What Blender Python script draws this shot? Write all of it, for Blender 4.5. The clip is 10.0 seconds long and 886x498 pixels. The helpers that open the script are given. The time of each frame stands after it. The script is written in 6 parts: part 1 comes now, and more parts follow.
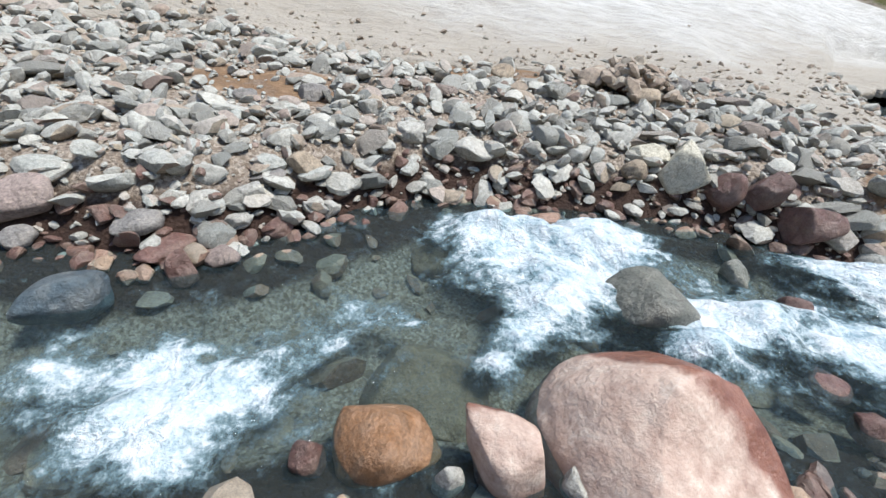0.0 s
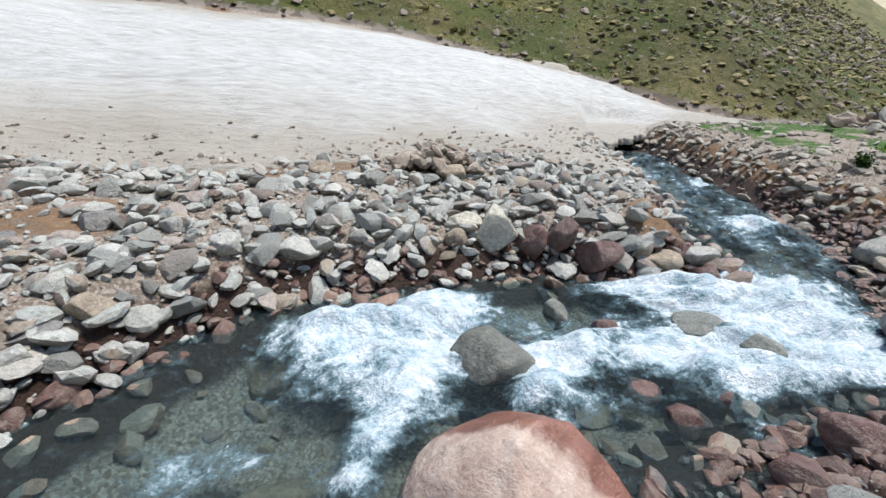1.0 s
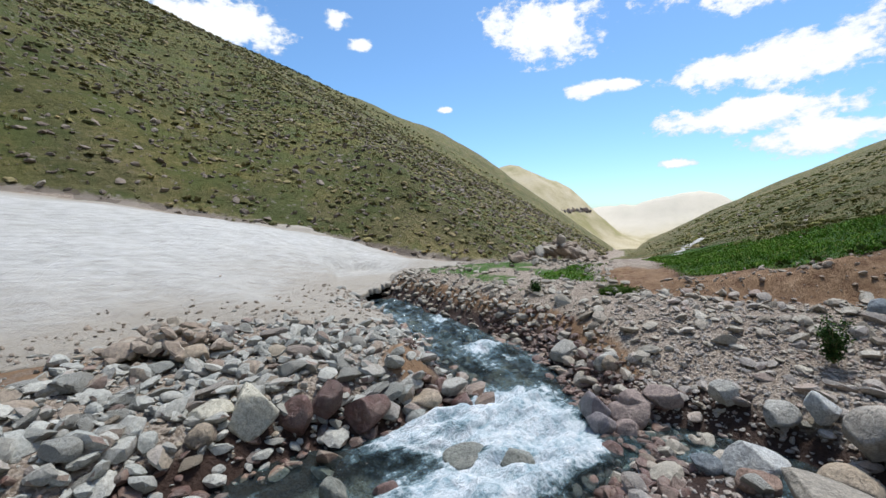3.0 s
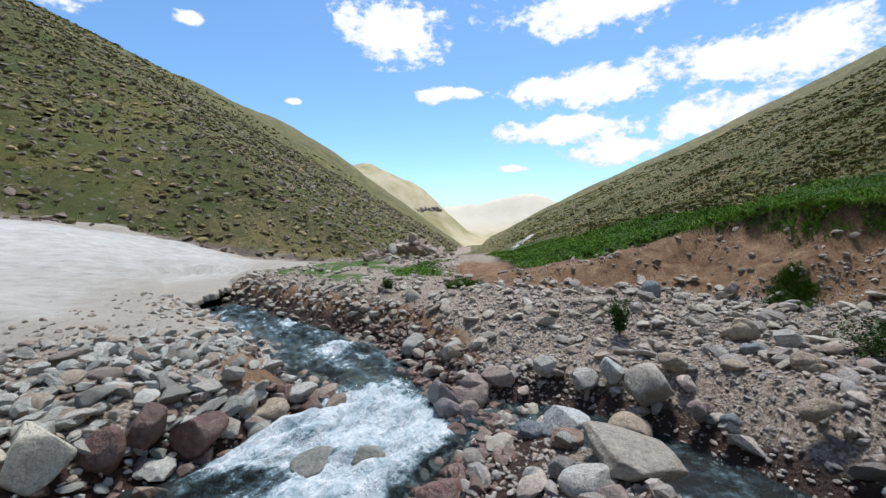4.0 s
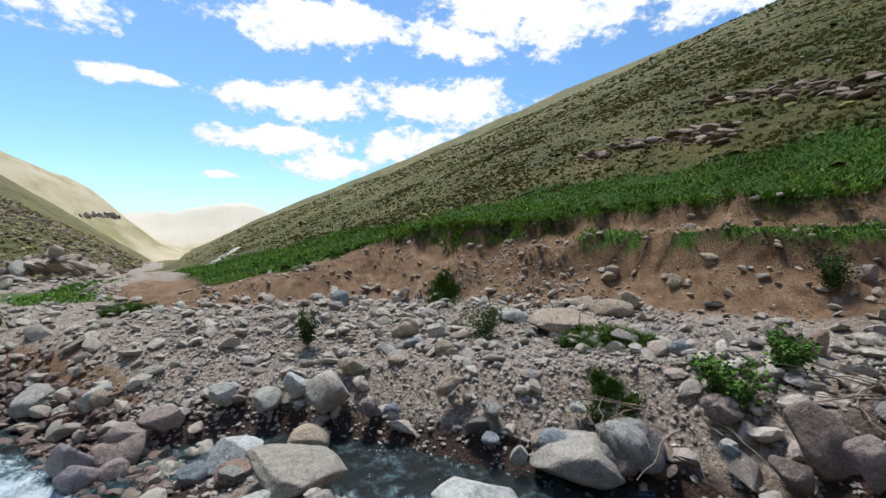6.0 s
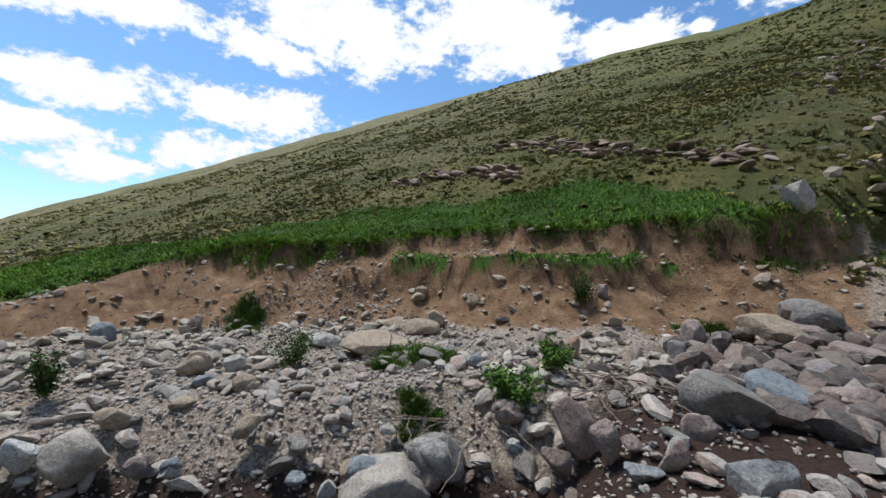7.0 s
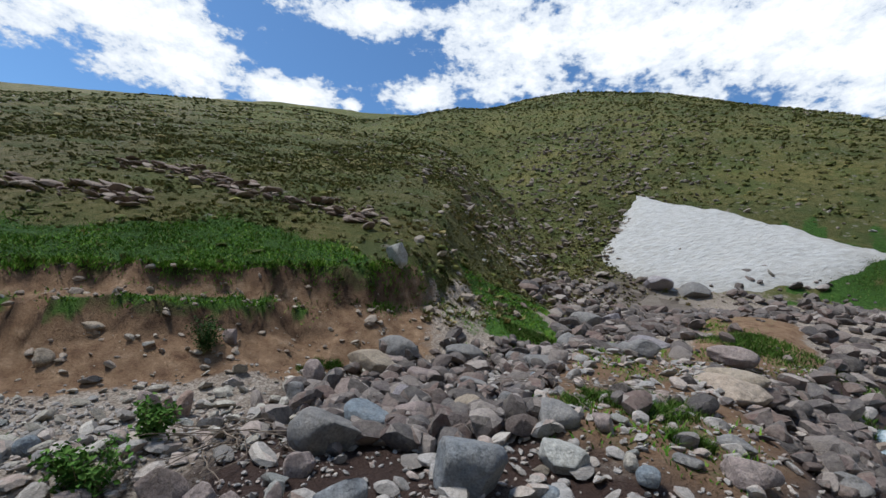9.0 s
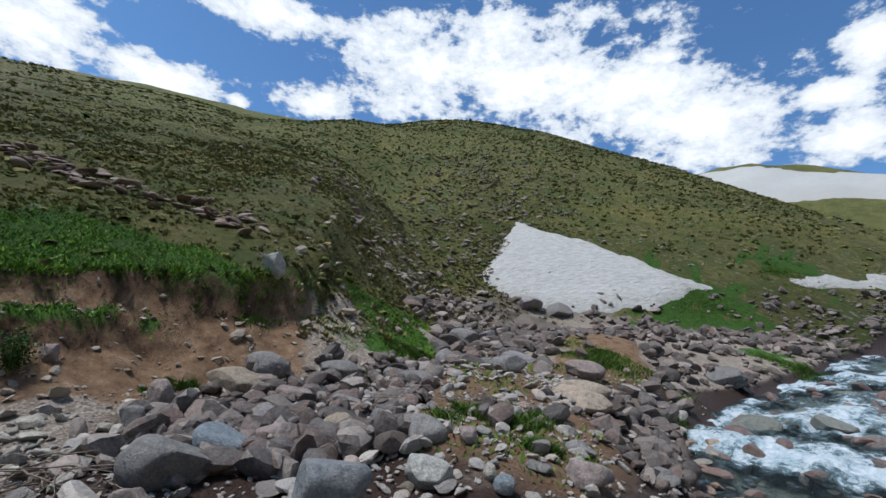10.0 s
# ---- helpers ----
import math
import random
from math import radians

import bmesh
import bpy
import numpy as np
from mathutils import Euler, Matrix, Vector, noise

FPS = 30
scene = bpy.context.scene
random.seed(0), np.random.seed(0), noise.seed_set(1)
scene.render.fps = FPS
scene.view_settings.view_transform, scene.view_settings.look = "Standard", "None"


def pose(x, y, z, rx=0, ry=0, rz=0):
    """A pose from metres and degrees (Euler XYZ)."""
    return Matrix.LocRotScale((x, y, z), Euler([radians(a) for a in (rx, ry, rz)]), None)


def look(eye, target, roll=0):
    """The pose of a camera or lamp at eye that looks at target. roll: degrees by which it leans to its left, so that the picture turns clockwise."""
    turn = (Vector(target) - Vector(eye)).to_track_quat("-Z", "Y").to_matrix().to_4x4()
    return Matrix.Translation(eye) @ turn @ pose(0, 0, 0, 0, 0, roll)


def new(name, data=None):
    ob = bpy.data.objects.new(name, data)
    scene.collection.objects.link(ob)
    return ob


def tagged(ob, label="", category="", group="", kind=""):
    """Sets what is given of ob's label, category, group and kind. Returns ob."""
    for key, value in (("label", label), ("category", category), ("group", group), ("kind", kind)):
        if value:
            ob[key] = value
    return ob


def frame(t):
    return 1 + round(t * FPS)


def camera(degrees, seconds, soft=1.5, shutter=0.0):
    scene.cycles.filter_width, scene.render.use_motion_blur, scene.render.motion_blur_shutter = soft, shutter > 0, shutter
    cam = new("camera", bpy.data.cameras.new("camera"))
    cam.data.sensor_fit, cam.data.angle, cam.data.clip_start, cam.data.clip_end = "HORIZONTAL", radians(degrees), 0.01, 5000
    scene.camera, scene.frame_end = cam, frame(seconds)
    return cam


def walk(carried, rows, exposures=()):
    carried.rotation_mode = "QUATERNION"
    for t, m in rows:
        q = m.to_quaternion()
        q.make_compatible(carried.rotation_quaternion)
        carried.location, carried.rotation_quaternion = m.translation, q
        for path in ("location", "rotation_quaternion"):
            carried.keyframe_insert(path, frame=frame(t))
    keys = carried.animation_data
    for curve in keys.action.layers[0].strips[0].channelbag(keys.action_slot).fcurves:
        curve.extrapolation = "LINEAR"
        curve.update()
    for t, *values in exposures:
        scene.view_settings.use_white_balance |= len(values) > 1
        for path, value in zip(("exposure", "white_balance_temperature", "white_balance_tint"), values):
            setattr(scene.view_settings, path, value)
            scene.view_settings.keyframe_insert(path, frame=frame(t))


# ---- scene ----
cam = camera(92.8, 10.0, soft=1.5)
PATH = [
    (0, (-0.017, 0.006, 1.95), (0.105, 1.634, 0.794), 3.7),
    (0.5, (0.112, 0.025, 1.982), (0.473, 1.725, 0.991), 0.5),
    (1, (0.259, 0.007, 2.042), (1.012, 1.667, 1.219), 0.4),
    (1.5, (0.327, -0.041, 2.096), (1.328, 1.587, 1.507), 0.0),
    (2, (0.317, -0.041, 2.143), (1.52, 1.522, 1.814), -0.6),
    (2.5, (0.32, -0.054, 2.18), (1.78, 1.303, 2.007), -1.1),
    (2.7, (0.324, -0.061, 2.181), (1.866, 1.204, 2.03), -1.4),
    (3.8, (0.331, -0.121, 2.19), (2.226, 0.491, 2.008), -0.6),
    (4, (0.335, -0.155, 2.181), (2.267, 0.335, 2.007), -0.9),
    (4.5, (0.365, -0.234, 2.171), (2.348, -0.065, 1.977), -1.0),
    (5, (0.377, -0.339, 2.164), (2.366, -0.424, 1.965), -0.9),
    (5.5, (0.4, -0.496, 2.173), (2.345, -0.922, 1.985), -0.4),
    (5.7, (0.385, -0.52, 2.177), (2.298, -1.082, 2.016), 0.1),
    (6.8, (0.418, -0.572, 2.197), (1.888, -1.928, 2.187), 2.4),
    (7, (0.413, -0.585, 2.205), (1.762, -2.061, 2.212), 2.5),
    (7.5, (0.386, -0.57, 2.236), (1.297, -2.349, 2.309), 2.7),
    (8, (0.342, -0.585, 2.229), (0.923, -2.494, 2.364), 3.2),
    (8.5, (0.257, -0.634, 2.235), (0.499, -2.61, 2.431), 2.7),
    (9, (0.192, -0.655, 2.237), (0.119, -2.633, 2.523), 3.2),
    (9.5, (0.14, -0.656, 2.235), (-0.221, -2.589, 2.598), 4.4),
    (10, (0.101, -0.636, 2.239), (-0.475, -2.511, 2.628), 3.9),
]
walk(cam, [(t, look(eye, target, roll)) for t, eye, target, roll in PATH],
     [(0, 1.02, 6430, 10), (0.5, 0.84, 6400, 10), (1, 0.9, 6390, 10), (2.5, 0.54, 6330, 10), (4.5, 0.54, 6300, 10), (5.5, 0.58, 6340, 9), (7.5, 0.5, 6380, 9), (10, 0.24, 6000, 9)])


# -- plan: heights of the valley --
# u runs down the valley, v to the left of it; the stream's left and right edges, the snow and the foot of the hills are lines of the plan.
AXIS = radians(11.0)


def uv(x, y):
    return x * math.cos(AXIS) + y * math.sin(AXIS), -x * math.sin(AXIS) + y * math.cos(AXIS)


def hash2(i, j, k):
    h = (i.astype(np.int64) * 374761393 + j.astype(np.int64) * 668265263 + k * 982451653) & 0x7FFFFFFF
    h = ((h ^ (h >> 13)) * 1274126177) & 0x7FFFFFFF
    return ((h ^ (h >> 16)) & 0xFFFF) / 65535.0


def vnoise(x, y, k=0):
    i, j = np.floor(x), np.floor(y)
    f, g = x - i, y - j
    f, g = f * f * (3 - 2 * f), g * g * (3 - 2 * g)
    a, b, c, d = hash2(i, j, k), hash2(i + 1, j, k), hash2(i, j + 1, k), hash2(i + 1, j + 1, k)
    return (a + (b - a) * f) * (1 - g) + (c + (d - c) * f) * g - 0.5


def fbm(x, y, scale, octaves=4, k=0):
    total, amp = np.zeros_like(x), 1.0
    for o in range(octaves):
        total = total + amp * vnoise(x / scale + 17.3 * o, y / scale - 9.1 * o, k + o)
        scale, amp = scale / 2.03, amp * 0.5
    return total


def smooth(a, b, x):
    t = np.clip((x - a) / (b - a), 0, 1)
    return t * t * (3 - 2 * t)


def smax(a, b, k=0.15):
    h = np.clip(0.5 + 0.5 * (a - b) / k, 0, 1)
    return b + (a - b) * h + k * h * (1 - h)


def line_distance(x, y, line):
    """Distance to a polyline, positive on its left, and how far along it the nearest point lies."""
    best, side, along, run = np.full(x.shape, 1e9), np.zeros(x.shape), np.zeros(x.shape), 0.0
    for (ax, ay), (bx, by) in zip(line[:-1], line[1:]):
        dx, dy = bx - ax, by - ay
        n = math.hypot(dx, dy)
        t = np.clip(((x - ax) * dx + (y - ay) * dy) / (n * n), 0, 1)
        d = np.hypot(x - ax - t * dx, y - ay - t * dy)
        s = np.sign(dx * (y - ay) - dy * (x - ax))
        near = d < best
        best, side, along = np.where(near, d, best), np.where(near, s, side), np.where(near, run + t * n, along)
        run += n
    return best * np.where(side == 0, 1, side), along


def rounded(line, times=2):
    for _ in range(times):
        out = [line[0]]
        for (ax, ay), (bx, by) in zip(line[:-1], line[1:]):
            out += [(0.75 * ax + 0.25 * bx, 0.75 * ay + 0.25 * by), (0.25 * ax + 0.75 * bx, 0.25 * ay + 0.75 * by)]
        line = out + [line[-1]]
    return line


LEFT_EDGE = rounded([(-60, -12), (-30, -8), (-14, -3.6), (-8, -0.6), (-5, 1.8), (-3.0, 2.55), (-1.7, 2.5), (-0.75, 3.3), (0.3, 3.85), (1.2, 3.55), (2.8, 3.55), (3.5, 3.05), (4.3, 2.8), (4.85, 2.55),
                     (5.2, 3.0), (6.0, 4.0), (6.9, 5.0), (7.8, 6.4), (8.8, 7.9), (9.6, 9.6), (12, 13), (16, 12.2), (22, 10.2), (27, 9.3), (40, 9.5), (120, 23.5), (1200, 235)], 1)
RIGHT_EDGE = rounded([(-60, -22), (-28, -15), (-14, -10), (-8.3, -8.3), (-5.0, -5.2), (-3.2, -2.0), (-2.2, 0.1), (-1.0, 0.75), (0.6, 0.75), (1.8, 0.85), (2.9, 0.8), (3.7, 0.9), (4.4, 0.6), (5.1, 0.9), (5.75, 1.4),
                      (7.0, 2.4), (7.7, 3.4), (8.3, 4.8), (9.3, 6.3), (10.3, 8.3), (11.4, 10.5), (14, 11.2), (22, 9.0), (40, 7.5), (120, 22), (1200, 233)], 1)
TRICKLE = rounded([(4.9, 0.75), (4.9, -0.2), (4.55, -0.8), (4.0, -1.35), (3.35, -1.9), (2.9, -2.4), (2.3, -2.9)], 1)
FOOT = [(-200, 34), (-60, 28), (-20, 26), (0, 25.2), (5, 25), (11, 22.5), (15.8, 18.4), (18.6, 14), (21.5, 11.4), (27, 10), (60, 14), (300, 61), (1200, 236)]
SCARP = rounded([(40, 7), (20, 4.2), (12.5, 2.9), (9.4, 1.8), (8.6, 0.4), (8.25, -1.4), (7.8, -2.6), (7.0, -3.75), (6.1, -4.5), (5.1, -5.3), (3.9, -5.85), (2.9, -6.2), (1.8, -6.8), (0.8, -7.3), (-0.8, -8.2), (-2.2, -10.2),
                 (-5, -15), (-14, -33), (-60, -120)], 2)
SNOW_EDGE = rounded([(-60, 14), (-20, 9.5), (-8, 7.7), (-5, 7.0), (-2.4, 7.3), (-0.5, 6.7), (1.4, 6.7), (2.4, 6.4), (3.2, 6.7), (4.2, 6.0), (5.3, 5.0), (6.1, 5.2), (7.0, 6.5), (8.4, 8.2), (9.2, 8.75), (10.0, 9.0),
                     (11.2, 9.5), (14.5, 9.8), (18.3, 10.3), (21.6, 10.9)], 1)
KNOLL = [(-2.1, -4.9), (-2.9, -6.5), (-5.1, -8.6), (-7.0, -9.4), (-9.4, -12.8)]
GULLY, GULLY_WAY = (-4.0, -8.5), (math.cos(radians(-117)), math.sin(radians(-117)))
DOME, DOME_WAY = (-27.9, -99.2), (math.cos(radians(-120.3)), math.sin(radians(-120.3)))


def water_level(x, y):
    u, v = uv(x, y)
    return np.interp(u, [-400, -60, -20, -8, 0, 6, 12, 20, 60, 400, 900], [40, 5.4, 1.75, 0.55, -0.12, -0.22, -0.42, -1.0, -4.4, -33, -62])


def stream(x, y):
    """Distance outside the left edge and outside the right edge (both negative in the water)."""
    return line_distance(x, y, LEFT_EDGE)[0], -line_distance(x, y, RIGHT_EDGE)[0]


def snow_inside(x, y):
    return np.minimum(line_distance(x, y, SNOW_EDGE)[0], -line_distance(x, y, FOOT)[0])


def spur(x, y):
    """Along the upstream gully, and across it towards the grassy hill."""
    rx, ry = x - GULLY[0], y - GULLY[1]
    return rx * GULLY_WAY[0] + ry * GULLY_WAY[1], -rx * GULLY_WAY[1] + ry * GULLY_WAY[0]


def knoll(x, y):
    """The ridge of brown earth and grass between the boulder heap and the stream."""
    d = np.abs(line_distance(x, y, KNOLL)[0])
    return smooth(1.65, 0.7, d + 0.9 * fbm(x, y, 1.4, 3, 190))


def height(x, y, rough=True):
    """The ground's height, without the snow."""
    x, y = np.asarray(x, float), np.asarray(y, float)
    u, v = uv(x, y)
    w = water_level(x, y)
    dl, dr = stream(x, y)
    foot = line_distance(x, y, FOOT)[0]
    left = w + np.interp(dl, [0, 0.25, 0.6, 2.5, 5, 50], [-0.06, 0.2, 0.5, 0.66, 0.75, 0.9]) + 0.2 * np.maximum(0, v - 7.5) * smooth(40, 12, u)
    left = left + (w + 0.8 - left) * smooth(13, 18, u) * smooth(3, 0, dl)
    slope = np.maximum(0, foot) * (0.581 + 0.175 * smooth(56, 310, u))
    left = left + np.maximum(0, -smax(-slope, -98.2, 39)) * smooth(620, 340, u)
    down = smooth(5.5, 7.5, u)
    bank = np.interp(dr, [0, 0.4, 1, 2.5, 5, 8, 60], [-0.06, 0.2, 0.36, 0.7, 1.12, 1.4, 6.5])
    bank = bank * (1 + 0.35 * smooth(0, -4, u) * smooth(7, 3, dr))
    cut = np.interp(dr, [0, 0.15, 0.55, 0.95, 3, 6, 60], [-0.06, 0.1, 0.55, 0.78, 1.0, 1.15, 1.7])
    low = w + bank * (1 - down) + cut * down
    low = low + (w + 0.8 - low) * smooth(13, 18, u) * smooth(3, 0, dr)
    td, along = line_distance(x, y, TRICKLE)
    td = np.abs(td)
    low = np.minimum(low, w - 0.02 + 0.06 * along + 0.9 * np.maximum(0, td - 0.42))
    low = low + 0.22 * knoll(x, y)
    edge = line_distance(x, y, SCARP)[0]
    ds = edge + 0.7 * fbm(x, y, 1.3, 3, 33) * (np.hypot(x, y) < 30)
    s, n = spur(x, y)
    plane = w + np.interp(-v, [-400, -20, -1, 0.8, 2.3, 4.3, 5.5, 7, 8.3, 10.5, 14, 400], [0.4, 0.6, 0.75, 1.08, 1.36, 1.95, 2.42, 2.55, 2.9, 3.7, 5.5, 188])
    soft = smooth(2.0, -2.5, x)
    rise = np.interp(ds, [-5, 0, 0.4, 1.0, 1.5, 1.62, 200], [-3, 0, 0.2, 0.62, 1.02, 1.75, 300])
    bench = smooth(1.6, 2.2, x) * smooth(7.2, 6.2, x)
    rise = rise + (np.interp(ds, [-5, 0, 0.4, 0.8, 0.9, 1.35, 1.5, 200], [-3, 0, 0.2, 0.5, 0.92, 1.1, 1.8, 300]) - rise) * bench
    hill = np.minimum(plane, low + rise * (1 - soft) + soft * np.interp(edge, [-8, -0.6, 0, 2.6, 6, 300], [-4, 0, 0.33, 1.8, 5.5, 480]))
    hill = np.where(u > 300, low + (hill - low) * smooth(760, 380, u), hill)
    hill = -smax(-hill, -(low + 0.605 * (n + 2.2) + 0.012 * np.maximum(0, n - 5) ** 2), 2.4)
    a = (x - DOME[0]) * DOME_WAY[0] + (y - DOME[1]) * DOME_WAY[1]
    b = -(x - DOME[0]) * DOME_WAY[1] + (y - DOME[1]) * DOME_WAY[0]
    dome = 64.6 - 0.772 * np.sqrt(a * a + (0.677 * b) ** 2 + 204)
    right = smax(smax(low, hill, 0.12), dome, 0.6 + 15.8 * smooth(16.6, 36.3, dome))
    # Far heights: the hill with the cliff band and the pale mountains down the valley, the snowy hill upstream.
    beyond = 88 * np.exp(-(np.hypot(x - 550, y - 235) / 110) ** 3) + 92 * np.exp(-((x - 870) ** 2 / 150 ** 2 + (y - 44) ** 2 / 112 ** 2)) + 60 * np.exp(-((x - 830) ** 2 / 150 ** 2 + (y - 210) ** 2 / 90 ** 2))
    beyond = beyond + 72 * np.exp(-(np.hypot(x + 244, y + 216) / 150) ** 3)
    beyond = beyond * (1 + 0.16 * fbm(x, y, 90, 5, 150) + 0.08 * np.abs(fbm(x, y, 25, 3, 155)))
    left, right = left + beyond, right + beyond
    bed = w - 0.3 * smooth(0, 0.9, np.minimum(-dl, -dr))
    # Past the snow bridge the channel fades into the valley floor.
    bed = bed + (w + 0.8 - bed) * smooth(13, 18, u) + beyond
    z = np.where((dl < 0) & (dr < 0), bed, np.where(dl > 0, left, right))
    if rough:
        far = np.hypot(x, y)
        z = z + 0.2 * fbm(x, y, 0.5, 3, 180) * 0.8 * smooth(0, 0.3, ds) * smooth(1.7, 1.4, ds) * smooth(0.2, 1.0, x) * (dr > 0)
        z = z + fbm(x, y, 2.2, 5) * 0.12 * smooth(0.2, 1.5, np.maximum(dl, dr)) + fbm(x, y, 14, 3, 5) * 0.9 * smooth(14, 60, far) + fbm(x, y, 60, 3, 9) * 5 * smooth(60, 200, far)
    return z
# -- end of plan --


# -- light and sky --
SUN_HEIGHT, SUN_SIDE = 66.0, 0.0
sun_way = Vector((math.cos(radians(SUN_HEIGHT)) * math.cos(radians(SUN_SIDE)), math.cos(radians(SUN_HEIGHT)) * math.sin(radians(SUN_SIDE)), math.sin(radians(SUN_HEIGHT))))
sun = new("sun", bpy.data.lights.new("sun", "SUN"))
sun.data.energy, sun.data.angle, sun.data.color = 3.5, radians(12), (1.0, 0.97, 0.91)
sun.matrix_world = look(sun_way * 100, (0, 0, 0))

world = bpy.data.worlds.new("sky")
scene.world = world
world.use_nodes = True
wt = world.node_tree
wt.nodes.clear()


def wnode(kind, **sets):
    node = wt.nodes.new(kind)
    for key, value in sets.items():
        if key == "op":
            node.operation = value
        else:
            node.inputs[int(key[1:])].default_value = value
    return node


def wmath(op, a, b=None, c=None):
    node = wt.nodes.new("ShaderNodeMath")
    node.operation = op
    for n, v in enumerate((a, b, c)):
        if v is None:
            continue
        if isinstance(v, (int, float)):
            node.inputs[n].default_value = v
        else:
            wt.links.new(v, node.inputs[n])
    return node.outputs[0]


def sky_way(azimuth, rise):
    a, e = radians(azimuth), radians(rise)
    return math.cos(e) * math.cos(a), math.cos(e) * math.sin(a), math.sin(e)


# Fair-weather clouds: direction, rise, how wide and how high in degrees.
CLOUDS = [(60, 22.6, 7.3, 2.9), (47, 24, 1.8, 1.2), (44, 21.2, 1.6, 0.8), (33, 13.9, 1.3, 0.5), (20, 21.8, 6.4, 3.4), (-6, 23.6, 13, 2.8), (-25, 22.6, 7, 2.2), (14.5, 15, 2.4, 0.9), (10.5, 15.2, 2.4, 0.7), (-4, 14.6, 9.5, 2.3),
          (-23, 15.8, 11.5, 2.9), (-3, 10.1, 9.9, 2), (-8, 7.1, 6.3, 1.9), (-18, 10.5, 6.7, 3), (5, 5.6, 2.1, 0.6), (-34, 26.1, 12.7, 5.2), (-50, 27.9, 13, 5), (-59, 25.7, 9.2, 3.6), (-69, 25.4, 8, 2.5), 
          (-81, 36, 9.5, 2.8), (-78, 25.7, 1.6, 1), (-88, 28.1, 7, 2.2), (-101, 33.5, 11, 7), (-115, 34, 14, 8), (-129, 31, 13, 7.6), (-141, 26.1, 9.5, 6), (-136, 33.6, 3.1, 1.5), (-152, 26, 5.7, 1.7), (-156, 29, 3, 4),
          (-153, 21.1, 5.2, 2.5), (-170, 30, 12, 6), (150, 40, 16, 7), (110, 48, 18, 7)]
coords = wt.nodes.new("ShaderNodeTexCoord").outputs["Generated"]
cover = None
split = wt.nodes.new("ShaderNodeSeparateXYZ")
wt.links.new(coords, split.inputs[0])
rise = wmath("ARCSINE", split.outputs[2])
turn = wmath("ARCTAN2", split.outputs[1], split.outputs[0])
for az, el, wide, high in CLOUDS:
    da = wmath("MULTIPLY", wmath("SUBTRACT", wmath("WRAP", wmath("SUBTRACT", turn, radians(az)), math.pi, -math.pi), 0.0), math.cos(radians(el)) / radians(wide))
    de = wmath("DIVIDE", wmath("SUBTRACT", rise, radians(el)), radians(high))
    far = wmath("SQRT", wmath("ADD", wmath("MULTIPLY", da, da), wmath("MULTIPLY", de, de)))
    blob = wmath("SUBTRACT", 1.0, far)
    cover = blob if cover is None else wmath("MAXIMUM", cover, blob)
cover = wmath("MAXIMUM", cover, -1.2)
stretch = wt.nodes.new("ShaderNodeVectorMath")
stretch.operation = "MULTIPLY"
stretch.inputs[1].default_value = (1, 1, 1.7)
wt.links.new(coords, stretch.inputs[0])
billow = wt.nodes.new("ShaderNodeTexNoise")
billow.inputs["Scale"].default_value, billow.inputs["Detail"].default_value, billow.inputs["Roughness"].default_value = 9.0, 10.0, 0.6
wt.links.new(stretch.outputs[0], billow.inputs["Vector"])
cover = wmath("ADD", cover, wmath("MULTIPLY", wmath("SUBTRACT", billow.outputs[0], 0.5), 2.5))
wisps = wt.nodes.new("ShaderNodeTexNoise")
wisps.inputs["Scale"].default_value, wisps.inputs["Detail"].default_value, wisps.inputs["Roughness"].default_value = 34.0, 6.0, 0.65
wt.links.new(stretch.outputs[0], wisps.inputs["Vector"])
cover = wmath("ADD", cover, wmath("MULTIPLY", wmath("SUBTRACT", wisps.outputs[0], 0.5), 1.5))
mask = wt.nodes.new("ShaderNodeMapRange")
mask.interpolation_type = "SMOOTHSTEP"
mask.inputs[1].default_value, mask.inputs[2].default_value = -0.06, 0.34
wt.links.new(cover, mask.inputs[0])
air = wt.nodes.new("ShaderNodeTexSky")
air.sky_type, air.sun_disc = "NISHITA", False
air.sun_elevation, air.sun_rotation = radians(SUN_HEIGHT), radians(90 - SUN_SIDE)
air.altitude, air.air_density, air.dust_density, air.ozone_density = 800, 1.0, 1.0, 1.0
shade = wt.nodes.new("ShaderNodeMixRGB")
shade.inputs[1].default_value, shade.inputs[2].default_value = (6.2, 6.9, 7.9, 1), (12.0, 12.0, 12.0, 1)
wt.links.new(wmath("MULTIPLY", cover, 1.2), shade.inputs[0])
both = wt.nodes.new("ShaderNodeMixRGB")
wt.links.new(mask.outputs[0], both.inputs[0])
tint = wt.nodes.new("ShaderNodeMixRGB")
tint.blend_type, tint.inputs[0].default_value, tint.inputs[2].default_value = "MULTIPLY", 1.0, (0.98, 1.33, 1.56, 1)
wt.links.new(air.outputs[0], tint.inputs[1])
wt.links.new(tint.outputs[0], both.inputs[1])
wt.links.new(shade.outputs[0], both.inputs[2])
back = wt.nodes.new("ShaderNodeBackground")
back.inputs[1].default_value = 0.076
wt.links.new(both.outputs[0], back.inputs[0])
wt.links.new(back.outputs[0], wt.nodes.new("ShaderNodeOutputWorld").inputs[0])


